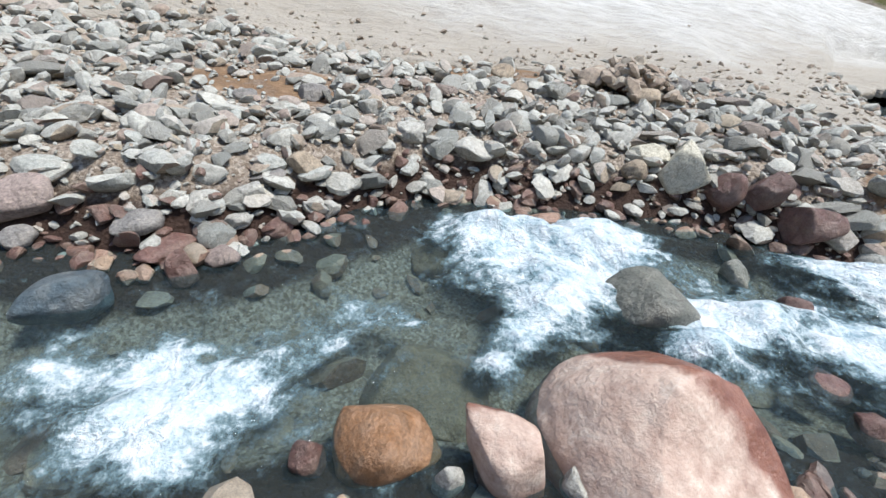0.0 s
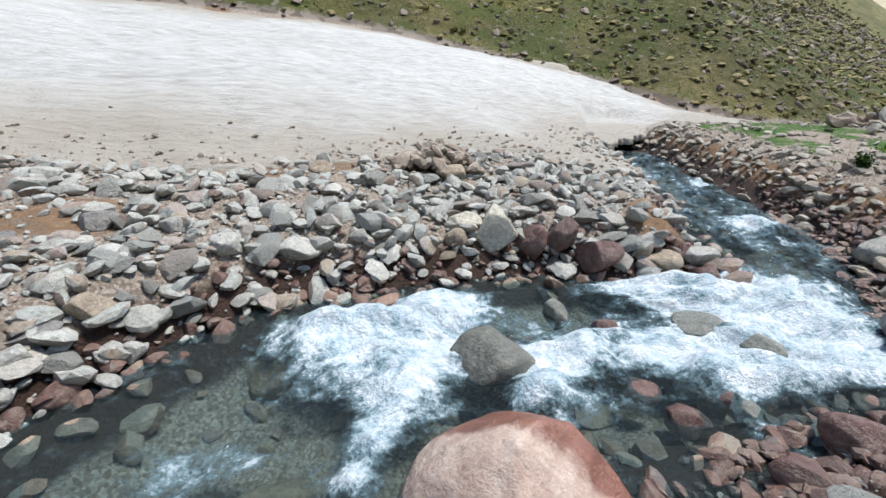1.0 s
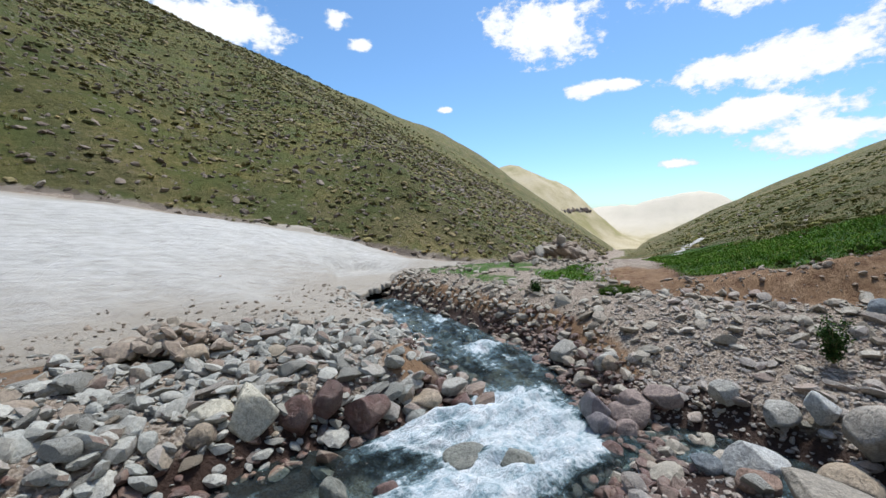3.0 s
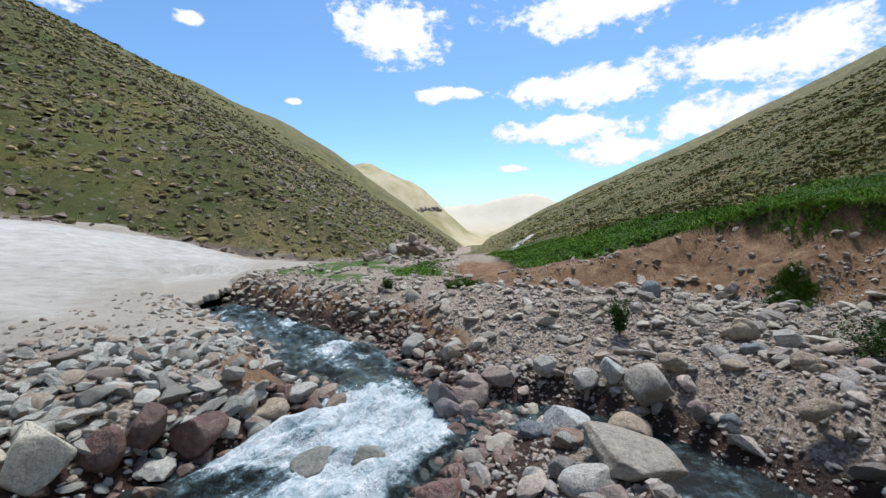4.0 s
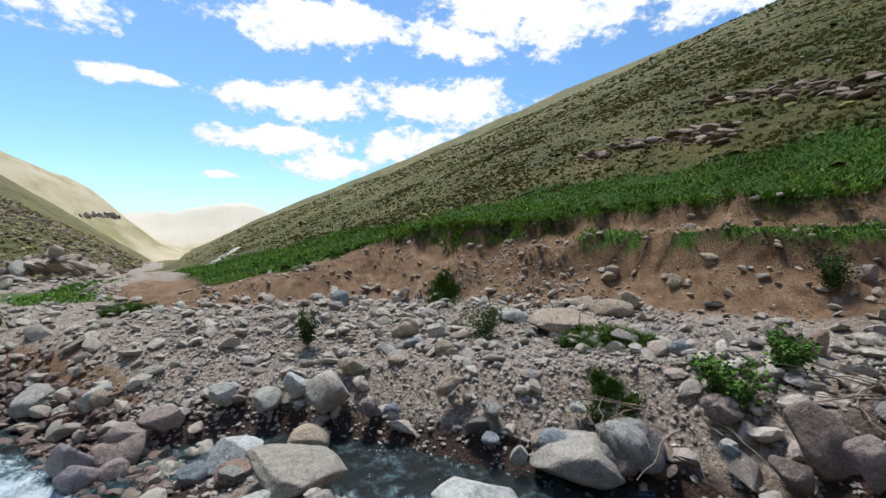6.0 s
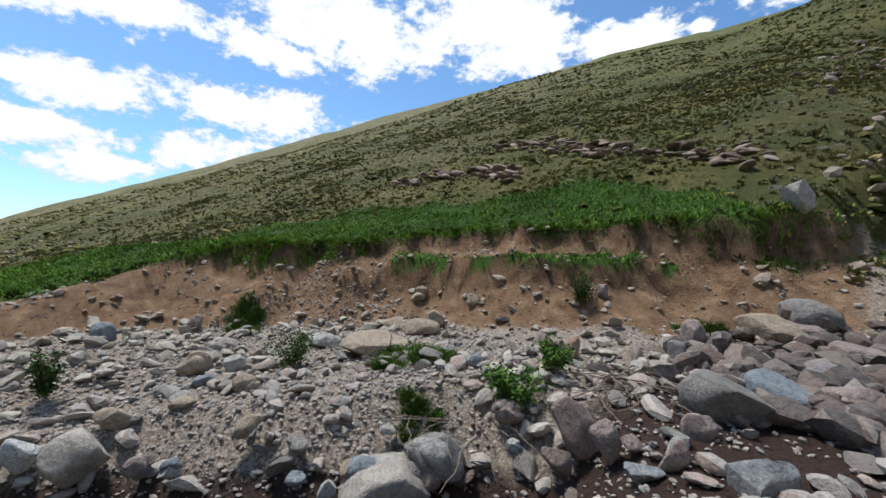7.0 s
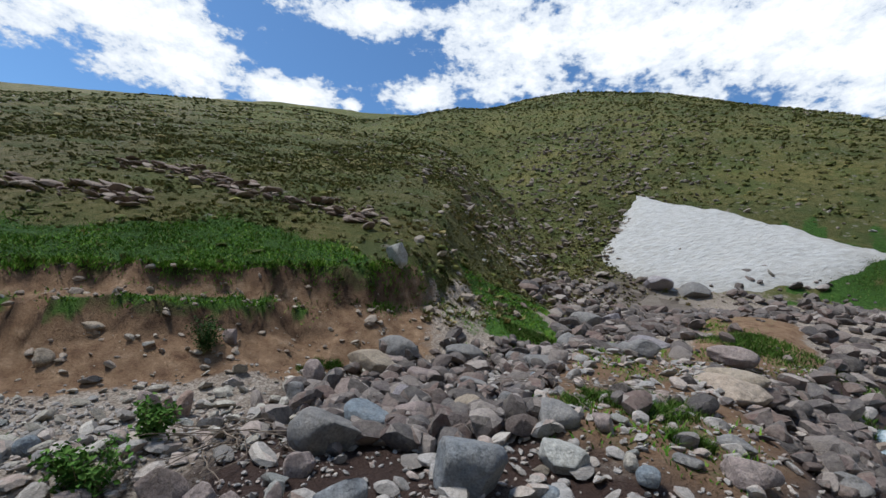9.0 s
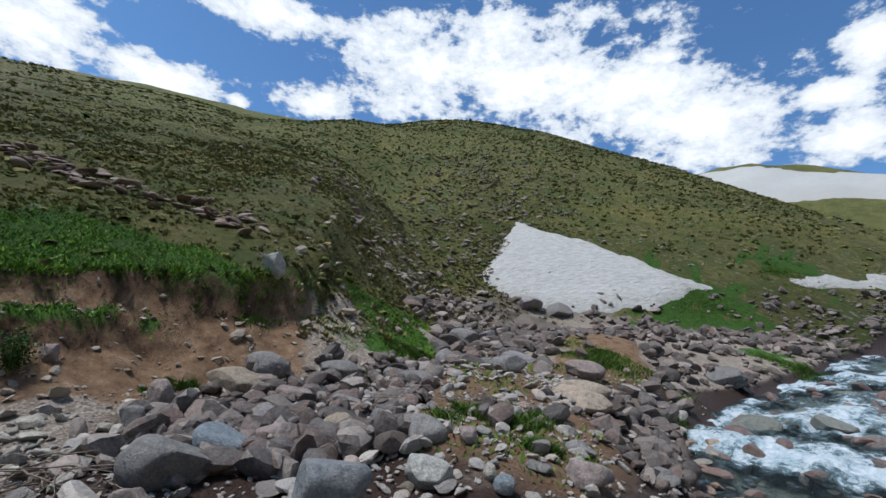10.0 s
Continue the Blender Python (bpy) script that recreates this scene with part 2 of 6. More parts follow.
# -- materials --
class Mat:
    """A small helper for node materials."""

    def __init__(self, name, roughness=0.9, specular=0.3):
        self.m = bpy.data.materials.new(name)
        self.m.use_nodes = True
        self.t = self.m.node_tree
        self.b = self.t.nodes["Principled BSDF"]
        self.b.inputs["Roughness"].default_value = roughness
        self.b.inputs["Specular IOR Level"].default_value = specular
        self.place = self.t.nodes.new("ShaderNodeTexCoord").outputs["Object"]

    def link(self, a, b):
        self.t.links.new(a, b)
        return self

    def noise(self, scale, detail=5, rough=0.6, vector=None, stretch=None):
        n = self.t.nodes.new("ShaderNodeTexNoise")
        n.inputs["Scale"].default_value, n.inputs["Detail"].default_value, n.inputs["Roughness"].default_value = scale, detail, rough
        v = vector or self.place
        if stretch:
            s = self.t.nodes.new("ShaderNodeVectorMath")
            s.operation = "MULTIPLY"
            s.inputs[1].default_value = stretch
            self.link(v, s.inputs[0])
            v = s.outputs[0]
        self.link(v, n.inputs["Vector"])
        return n.outputs[0]

    def voronoi(self, scale, feature="F1", vector=None, out=0):
        n = self.t.nodes.new("ShaderNodeTexVoronoi")
        n.feature = feature
        n.inputs["Scale"].default_value = scale
        self.link(vector or self.place, n.inputs["Vector"])
        return n.outputs[out]

    def ramp(self, value, stops):
        n = self.t.nodes.new("ShaderNodeValToRGB")
        els = n.color_ramp.elements
        while len(els) < len(stops):
            els.new(0.5)
        for e, (at, c) in zip(els, stops):
            e.position, e.color = at, (*c, 1) if len(c) == 3 else c
        self.link(value, n.inputs[0])
        return n.outputs[0]

    def mix(self, fac, a, b, kind="MIX"):
        n = self.t.nodes.new("ShaderNodeMixRGB")
        n.blend_type = kind
        for i, v in enumerate((fac, a, b)):
            if isinstance(v, (int, float)):
                n.inputs[i].default_value = v
            elif isinstance(v, tuple):
                n.inputs[i].default_value = (*v, 1)
            else:
                self.link(v, n.inputs[i])
        return n.outputs[0]

    def math(self, op, a, b=0.0):
        n = self.t.nodes.new("ShaderNodeMath")
        n.operation = op
        for i, v in enumerate((a, b)):
            if isinstance(v, (int, float)):
                n.inputs[i].default_value = v
            else:
                self.link(v, n.inputs[i])
        return n.outputs[0]

    def step(self, value, a, b):
        n = self.t.nodes.new("ShaderNodeMapRange")
        n.interpolation_type = "SMOOTHSTEP"
        n.inputs[1].default_value, n.inputs[2].default_value = a, b
        self.link(value, n.inputs[0])
        return n.outputs[0]

    def attr(self, name):
        n = self.t.nodes.new("ShaderNodeAttribute")
        n.attribute_name = name
        return n

    def random(self, islands=False):
        if islands:
            return self.t.nodes.new("ShaderNodeNewGeometry").outputs["Random Per Island"]
        return self.t.nodes.new("ShaderNodeObjectInfo").outputs["Random"]

    def color(self, c):
        self.link(c, self.b.inputs["Base Color"])
        return self

    def rough(self, v):
        self.link(v, self.b.inputs["Roughness"])
        return self

    def bump(self, value, distance, strength=1.0):
        n = self.t.nodes.new("ShaderNodeBump")
        n.inputs["Distance"].default_value, n.inputs["Strength"].default_value = distance, strength
        self.link(value, n.inputs["Height"])
        self.link(n.outputs[0], self.b.inputs["Normal"])
        return self


def stone_material(name, stops, islands=False, wet=False, fine=1.0):
    """Weathered stone: each stone takes its own tone from the ramp, with grain, blotches and fine relief."""
    m = Mat(name, 0.88, 0.25)
    own = m.ramp(m.random(islands), stops)
    blotch = m.noise(5.0 / fine, 6, 0.65)
    grain = m.noise(60.0 / fine, 4, 0.7)
    c = m.mix(m.math("MULTIPLY", m.step(blotch, 0.35, 0.7), 0.55), own, m.mix(0.5, own, (0.33, 0.29, 0.24), "MIX"))
    c = m.mix(0.8, c, m.ramp(m.noise(14.0 / fine, 7, 0.75), [(0.3, (0.5, 0.49, 0.47)), (0.5, (0.98, 0.98, 0.97)), (0.68, (1.3, 1.28, 1.24))]), "MULTIPLY")
    c = m.mix(0.75, c, m.ramp(grain, [(0.25, (0.42, 0.42, 0.42)), (0.55, (0.98, 0.98, 0.98)), (0.8, (1.25, 1.22, 1.18))]), "MULTIPLY")
    m.color(c)
    if wet:
        m.b.inputs["Roughness"].default_value, m.b.inputs["Specular IOR Level"].default_value = 0.4, 0.45
    relief = m.math("ADD", m.math("MULTIPLY", m.noise(9.0 / fine, 8, 0.65), 1.0), m.math("MULTIPLY", grain, 0.12))
    m.bump(relief, 0.07 * fine, 0.85)
    return m.m


PALE = [(0.0, (0.235, 0.23, 0.205)), (0.25, (0.41, 0.405, 0.37)), (0.5, (0.335, 0.345, 0.32)), (0.75, (0.475, 0.465, 0.42)), (0.9, (0.26, 0.19, 0.16)), (1.0, (0.34, 0.29, 0.22))]
GREY = [(0.0, (0.215, 0.195, 0.18)), (0.25, (0.40, 0.36, 0.325)), (0.5, (0.30, 0.285, 0.27)), (0.7, (0.45, 0.385, 0.335)), (0.85, (0.35, 0.265, 0.225)), (1.0, (0.50, 0.455, 0.40))]
HEAP = [(0.0, (0.07, 0.064, 0.06)), (0.18, (0.16, 0.145, 0.135)), (0.34, (0.09, 0.088, 0.088)), (0.5, (0.19, 0.15, 0.13)), (0.64, (0.12, 0.118, 0.118)), (0.76, (0.15, 0.105, 0.092)), (0.88, (0.27, 0.25, 0.225)), (1.0, (0.34, 0.32, 0.29))]
TERRACE = [(0.0, (0.25, 0.215, 0.17)), (0.35, (0.40, 0.37, 0.31)), (0.6, (0.34, 0.30, 0.25)), (0.8, (0.47, 0.44, 0.38)), (1.0, (0.30, 0.24, 0.19))]
BUFF = [(0.0, (0.22, 0.165, 0.125)), (0.3, (0.35, 0.28, 0.22)), (0.6, (0.29, 0.235, 0.19)), (0.85, (0.43, 0.38, 0.31)), (1.0, (0.30, 0.30, 0.28))]
REDS = [(0.0, (0.09, 0.046, 0.037)), (0.4, (0.15, 0.078, 0.06)), (0.7, (0.19, 0.12, 0.09)), (1.0, (0.13, 0.105, 0.095))]
pale_stone, grey_stone = stone_material("pale stone", PALE), stone_material("grey stone", GREY)
HEAP = [(at, (0.92 * tone[0], 0.83 * tone[1], 0.81 * tone[2])) for at, tone in HEAP]
heap_stone = stone_material("heap stone", HEAP)
red_stone = stone_material("red stone", [(0, (0.27, 0.14, 0.10)), (0.5, (0.33, 0.19, 0.14)), (1, (0.30, 0.22, 0.18))])
wet_stone = stone_material("wet red stone", REDS, wet=True)
pale_small, grey_small = stone_material("pale stones", PALE, True, fine=0.5), stone_material("grey stones", GREY, True, fine=0.5)
heap_small, buff_small = stone_material("heap stones", HEAP, True, fine=0.5), stone_material("buff stones", BUFF, True, fine=0.5)
terrace_small = stone_material("terrace stones", TERRACE, True, fine=0.5)
bed_small = stone_material("bed stones", [(0.0, (0.16, 0.10, 0.07)), (0.3, (0.28, 0.17, 0.12)), (0.6, (0.25, 0.21, 0.16)), (0.85, (0.36, 0.25, 0.17)), (1.0, (0.22, 0.22, 0.2))], True, True, 0.5)
scree_small = stone_material("scree stones", [(0.0, (0.12, 0.09, 0.07)), (0.35, (0.19, 0.15, 0.12)), (0.7, (0.26, 0.21, 0.17)), (0.9, (0.32, 0.28, 0.235)), (1.0, (0.17, 0.13, 0.10))], True, fine=0.5)
wet_small = stone_material("wet stones", REDS, True, True, 0.5)


def ground_material():
    m = Mat("ground", 0.95, 0.15)
    grit, mid, wide = m.noise(38, 6, 0.7), m.noise(4.5, 6, 0.65), m.noise(0.35, 5, 0.6)
    pebbles = m.voronoi(26)
    earth = m.ramp(mid, [(0.3, (0.115, 0.062, 0.036)), (0.45, (0.205, 0.125, 0.073)), (0.58, (0.26, 0.165, 0.098)), (0.72, (0.37, 0.255, 0.165))])
    gravel = m.mix(m.step(m.voronoi(40, out=1), 0.2, 0.9), (0.26, 0.215, 0.175), (0.50, 0.45, 0.395))
    gravel = m.mix(0.6, gravel, m.ramp(mid, [(0.3, (0.6, 0.5, 0.41)), (0.7, (1.0, 0.95, 0.88))]), "MULTIPLY")
    scrub = m.noise(2.3, 10, 0.86)
    hill = m.ramp(scrub, [(0.32, (0.052, 0.053, 0.024)), (0.45, (0.135, 0.122, 0.057)), (0.56, (0.225, 0.185, 0.103)), (0.72, (0.33, 0.265, 0.18))])
    green = m.ramp(scrub, [(0.34, (0.045, 0.053, 0.014)), (0.46, (0.105, 0.107, 0.032)), (0.56, (0.16, 0.146, 0.055)), (0.68, (0.26, 0.21, 0.115))])
    hill = m.mix(m.attr("green").outputs["Fac"], hill, green)
    hill = m.mix(m.step(wide, 0.45, 0.62), hill, m.mix(0.7, hill, (0.08, 0.105, 0.03)))
    hill = m.mix(0.85, hill, m.ramp(m.noise(0.11, 6, 0.7), [(0.36, (0.68, 0.72, 0.62)), (0.5, (1.0, 1.0, 1.0)), (0.64, (1.4, 1.3, 1.2))]), "MULTIPLY")
    speck = m.math("MULTIPLY", m.step(m.voronoi(1.5), 0.26, 0.14), m.step(wide, 0.35, 0.6))
    hill = m.mix(m.math("MULTIPLY", speck, 0.75), hill, (0.27, 0.24, 0.20))
    scree = m.mix(m.step(m.voronoi(1.6, out=1), 0.1, 0.9), (0.13, 0.105, 0.085), (0.27, 0.23, 0.19))
    turf = m.ramp(m.noise(7, 6, 0.7), [(0.3, (0.03, 0.068, 0.012)), (0.55, (0.06, 0.13, 0.02)), (0.8, (0.11, 0.18, 0.04))])
    c = gravel
    for name, layer in (("earth", earth), ("scree", scree), ("hill", hill), ("turf", turf)):
        edge = m.math("ADD", m.attr(name).outputs["Fac"], m.math("MULTIPLY", m.math("SUBTRACT", mid, 0.5), 0.9))
        c = m.mix(m.step(edge, 0.35, 0.65), c, layer)
    # Far hills: dry grass, its colour lightened to look sunlit.
    sunlit_straw = m.ramp(m.noise(0.02, 8, 0.65), [(0.35, (0.30, 0.27, 0.13)), (0.5, (0.47, 0.40, 0.26)), (0.7, (0.55, 0.48, 0.35))])
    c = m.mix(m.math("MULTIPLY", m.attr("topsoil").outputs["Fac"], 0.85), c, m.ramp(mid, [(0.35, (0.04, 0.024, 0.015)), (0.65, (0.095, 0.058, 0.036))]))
    c = m.mix(m.attr("dry").outputs["Fac"], c, sunlit_straw)
    # Distance haze, mixed into the colour as an even pale tone.
    c = m.mix(m.attr("haze").outputs["Fac"], c, (0.66, 0.60, 0.50))
    # Wet ground by the water, and painted shade between the heap's stones.
    damp_shade = m.step(m.math("ADD", m.attr("damp_shade").outputs["Fac"], m.math("MULTIPLY", m.math("SUBTRACT", mid, 0.5), 0.6)), 0.3, 0.7)
    c = m.mix(damp_shade, c, (0.058, 0.036, 0.028))
    c = m.mix(0.7, c, m.ramp(grit, [(0.3, (0.5, 0.5, 0.5)), (0.6, (1.05, 1.05, 1.05))]), "MULTIPLY")
    m.color(c)
    m.rough(m.ramp(damp_shade, [(0, (0.95, 0.95, 0.95)), (1, (0.45, 0.45, 0.45))]))
    lumps = m.math("MULTIPLY", m.attr("hill").outputs["Fac"], m.math("ADD", m.math("MULTIPLY", scrub, 7.0), m.math("MULTIPLY", wide, 6.0)))
    m.bump(m.math("ADD", lumps, m.math("ADD", m.math("MULTIPLY", m.math("MULTIPLY", pebbles, m.math("SUBTRACT", 1.0, m.attr("earth").outputs["Fac"])), -0.5), m.math("ADD", grit, mid))), 0.05, 0.9)
    return m.m


def snow_material():
    m = Mat("old snow", 0.75, 0.25)
    cups, fine, streak = m.noise(3.2, 6, 0.6, stretch=(0.6, 1.6, 1)), m.noise(30, 5, 0.7), m.noise(0.5, 6, 0.65, stretch=(0.35, 1.3, 1))
    dirt = m.math("ADD", m.attr("dirt").outputs["Fac"], m.math("MULTIPLY", m.math("SUBTRACT", streak, 0.5), 0.7))
    c = m.ramp(m.math("ADD", m.math("MULTIPLY", cups, 0.65), m.math("MULTIPLY", streak, 0.35)), [(0.32, (0.32, 0.305, 0.275)), (0.5, (0.45, 0.44, 0.415)), (0.66, (0.55, 0.545, 0.525))])
    c = m.mix(m.math("MULTIPLY", m.step(dirt, 0.15, 0.95), 0.8), c, (0.30, 0.26, 0.205))
    c = m.mix(m.math("MULTIPLY", m.step(fine, 0.6, 0.75), 0.35), c, (0.33, 0.28, 0.22))
    m.color(c)
    m.b.inputs["Subsurface Weight"].default_value = 0.0
    m.bump(m.math("ADD", cups, m.math("MULTIPLY", fine, 0.25)), 0.14, 1.0)
    return m.m


def water_material():
    """Clear, fast water: glossy and partly see-through, with aerated white water where it breaks."""
    m = Mat("stream water", 0.06, 0.5)
    flow = m.attr("flow").outputs["Vector"]
    curl = m.t.nodes.new("ShaderNodeVectorMath")
    curl.operation = "ADD"
    swirl = m.t.nodes.new("ShaderNodeTexNoise")
    swirl.inputs["Scale"].default_value, swirl.inputs["Detail"].default_value = 2.4, 4
    m.link(flow, swirl.inputs["Vector"])
    wobble = m.t.nodes.new("ShaderNodeVectorMath")
    wobble.operation = "MULTIPLY_ADD"
    wobble.inputs[1].default_value, wobble.inputs[2].default_value = (0.3, 0.3, 0), (-0.15, -0.15, 0)
    m.link(swirl.outputs["Color"], wobble.inputs[0])
    m.link(flow, curl.inputs[0]).link(wobble.outputs[0], curl.inputs[1])
    flow = curl.outputs[0]
    place = m.place
    long, short, fine = m.noise(2.6, 6, 0.6, flow, (0.8, 1.15, 1)), m.noise(9, 6, 0.65, place, (1, 1, 1)), m.noise(38, 4, 0.7, place, (1, 1, 1))
    veins = m.math("SUBTRACT", 1.0, m.math("MULTIPLY", m.math("ABSOLUTE", m.math("SUBTRACT", m.noise(4.5, 5, 0.6, flow, (0.6, 1.2, 1)), 0.5)), 9.0))
    froth = m.attr("foam").outputs["Fac"]
    edge = m.math("ADD", froth, m.math("ADD", m.math("MULTIPLY", m.math("SUBTRACT", long, 0.52), 1.9), m.math("MULTIPLY", m.math("SUBTRACT", short, 0.5), 1.5)))
    edge = m.math("ADD", edge, m.math("MULTIPLY", m.math("SUBTRACT", fine, 0.5), 0.7))
    edge = m.math("ADD", edge, m.math("MULTIPLY", m.math("MAXIMUM", veins, 0.0), m.math("MULTIPLY", froth, 0.35)))
    white = m.step(edge, 0.42, 1.05)
    deep = m.mix(m.step(edge, 0.05, 0.75), (0.055, 0.078, 0.085), (0.14, 0.215, 0.235))
    lather = m.ramp(m.math("ADD", m.math("MULTIPLY", short, 0.45), m.math("ADD", m.math("MULTIPLY", long, 0.35), m.math("MULTIPLY", fine, 0.2))), [(0.38, (0.17, 0.28, 0.33)), (0.48, (0.42, 0.50, 0.54)), (0.58, (0.64, 0.67, 0.69))])
    m.color(m.mix(white, deep, lather))
    m.rough(m.ramp(white, [(0, (0.07, 0.07, 0.07)), (1, (0.7, 0.7, 0.7))]))
    m.bump(m.math("ADD", m.math("MULTIPLY", long, 1.0), m.math("ADD", m.math("MULTIPLY", short, 0.6), m.math("MULTIPLY", fine, 0.2))), 0.14, 0.9)
    clear = m.t.nodes.new("ShaderNodeBsdfTransparent")
    clear.inputs[0].default_value = (0.72, 0.86, 0.88, 1)
    both = m.t.nodes.new("ShaderNodeMixShader")
    m.link(m.math("MULTIPLY", m.math("SUBTRACT", 1.0, m.step(edge, 0.0, 0.7)), 0.8), both.inputs[0])
    m.link(m.b.outputs[0], both.inputs[1]).link(clear.outputs[0], both.inputs[2])
    m.link(both.outputs[0], m.t.nodes["Material Output"].inputs["Surface"])
    return m.m


def leaf_material(name, stops, islands=True):
    m = Mat(name, 0.75, 0.08)
    c = m.ramp(m.random(islands), stops)
    c = m.mix(0.6, c, m.ramp(m.noise(8, 3), [(0.3, (0.6, 0.6, 0.6)), (0.7, (1.2, 1.2, 1.1))]), "MULTIPLY")
    m.color(m.mix(0.8, c, m.ramp(m.noise(0.8, 4), [(0.35, (0.6, 0.62, 0.6)), (0.5, (1.0, 1.0, 1.0)), (0.65, (1.35, 1.25, 1.1))]), "MULTIPLY"))
    return m.m


ground_mat, snow_mat, water_mat = ground_material(), snow_material(), water_material()
grass_mat = leaf_material("grass", [(0, (0.05, 0.125, 0.011)), (0.5, (0.10, 0.215, 0.021)), (0.88, (0.155, 0.25, 0.036)), (1, (0.26, 0.24, 0.09))])
cushion_mat = leaf_material("cushion plants", [(0, (0.055, 0.068, 0.018)), (0.35, (0.108, 0.117, 0.033)), (0.75, (0.17, 0.161, 0.052)), (1, (0.26, 0.215, 0.10))])
scrub_mat = leaf_material("scrub", [(0, (0.10, 0.10, 0.042)), (0.4, (0.17, 0.162, 0.068)), (0.7, (0.25, 0.22, 0.107)), (1, (0.34, 0.275, 0.16))])
slope_mat = leaf_material("slope scrub", [(0, (0.065, 0.083, 0.024)), (0.4, (0.118, 0.129, 0.041)), (0.75, (0.18, 0.168, 0.066)), (1, (0.28, 0.23, 0.115))])
herb_mat = leaf_material("herb leaves", [(0, (0.04, 0.10, 0.015)), (0.6, (0.08, 0.17, 0.03)), (1, (0.13, 0.22, 0.05))])


# -- mesh helpers --
def mesh_from(name, verts, faces, material, smooth_faces=True, sharp=0):
    """A mesh from arrays of places and equal-sided faces."""
    verts, faces = np.asarray(verts, np.float32), np.asarray(faces, np.int32)
    me = bpy.data.meshes.new(name)
    me.vertices.add(len(verts))
    me.vertices.foreach_set("co", verts.ravel())
    me.loops.add(faces.size)
    me.loops.foreach_set("vertex_index", faces.ravel())
    me.polygons.add(len(faces))
    me.polygons.foreach_set("loop_start", np.arange(0, faces.size, faces.shape[1], dtype=np.int32))
    me.update(calc_edges=True)
    me.validate()
    me.polygons.foreach_set("use_smooth", np.full(len(me.polygons), smooth_faces))
    me.materials.append(material)
    if sharp:
        me.set_sharp_from_angle(angle=radians(sharp))
    return me


def give(me, name, values):
    a = me.attributes.new(name, "FLOAT", "POINT")
    a.data.foreach_set("value", np.asarray(values, np.float32).ravel())


def grid_faces(rows, cols, closed=False):
    i, j = np.meshgrid(np.arange(rows - 1), np.arange(cols if closed else cols - 1), indexing="ij")
    k = (j + 1) % cols
    return np.stack([i * cols + j, (i + 1) * cols + j, (i + 1) * cols + k, i * cols + k], -1).reshape(-1, 4)


# -- the ground, one sheet to the horizon --
def build_ground():
    rings = np.r_[0.02, np.geomspace(0.25, 30, 230), np.geomspace(30.8, 1100, 90)]
    turns = np.radians(np.linspace(0, 360, 600, endpoint=False))
    r, a = np.meshgrid(rings, turns, indexing="ij")
    x, y = 0.3 + r * np.cos(a), -0.3 + r * np.sin(a)
    z = height(x, y)
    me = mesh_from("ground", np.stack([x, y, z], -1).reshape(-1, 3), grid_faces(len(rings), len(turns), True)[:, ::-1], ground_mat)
    u, v = uv(x, y)
    dl, dr = stream(x, y)
    ds, foot = line_distance(x, y, SCARP)[0], line_distance(x, y, FOOT)[0]
    s, n = spur(x, y)
    edge = np.maximum(dl, dr)
    hill = np.maximum(smooth(-0.3, 1.5, foot), smooth(1.5, 1.9, ds) * (dr > 0))
    hill = np.maximum(hill, 0.75 * smooth(0.2, 0.8, ds) * smooth(-0.3, -1.8, x) * (dr > 0))
    hill = np.maximum(hill, smooth(20, 30, np.hypot(x, y)) * (dr > 0))
    # Wet along stream and trickle; the heap and fan term paints in gap shade.
    give(me, "damp_shade", (smooth(0.7, 0.05, edge) * smooth(-0.5, 0.0, edge + 0.15) + 0.1 * (edge < 0) + smooth(0.95, 0.4, np.abs(line_distance(x, y, TRICKLE)[0])) + 0.85 * (1 - 0.55 * knoll(x, y)) * smooth(-12, -8, x) * smooth(2.8, 1.2, x) * smooth(-11, -9, y) * smooth(0.2, -0.4, ds) * (dr > 0.3) * (y < 1.5) + 0.8 * smooth(1.7, 0.6, dr) * (dr > 0) * smooth(2.4, 3.2, x) * smooth(6.5, 5.5, x)) * (u < 20))
    give(me, "earth", 0.6 * (dl > 0) * smooth(0.0, 0.2, fbm(x, y, 1.7, 3, 131)) + smooth(-0.3, 0.2, ds) * smooth(2.0, 1.6, ds) * smooth(-1, 1.0, x) * smooth(14, 11, x) * (dr > 0) + 0.9 * knoll(x, y) + 0.7 * smooth(5.2, 6.2, u) * smooth(0.05, 0.2, dr) * smooth(1.0, 0.6, dr) * (u < 14))
    lip = ds + 0.7 * fbm(x, y, 1.3, 3, 33)
    bench = smooth(1.6, 2.2, x) * smooth(7.2, 6.2, x)
    layer = np.maximum(smooth(1.3, 1.48, lip) * smooth(1.75, 1.62, lip), bench * smooth(0.72, 0.8, lip) * smooth(0.96, 0.9, lip))
    give(me, "topsoil", layer * (dr > 0) * smooth(0.3, 1.2, x) * (x < 14))
    give(me, "hill", hill)
    give(me, "scree", smooth(13, 1, foot + 8 * fbm(x, y, 12, 3, 160)) * (foot > 0) + 0.8 * smooth(5, 0.5, np.abs(n)) * (s > 10) * (dr > 0))
    give(me, "turf", turf_cover(x, y))
    give(me, "green", (dr > 0) * np.maximum(smooth(9, 4, x - 0.4 * np.abs(y)), 0.5 * smooth(160, 60, x)) + 0.9 * (foot > 0) * smooth(0.0, 0.25, fbm(x, y, 26, 3, 170)) * smooth(60, 20, x) + (foot > 0) * np.maximum(0.7 * smooth(24, 4, x), 0.5 * smooth(260, 150, x)))
    # Painted haze, growing with distance down the valley.
    give(me, "haze", 0.8 * smooth(640, 740, u))
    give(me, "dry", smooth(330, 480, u))
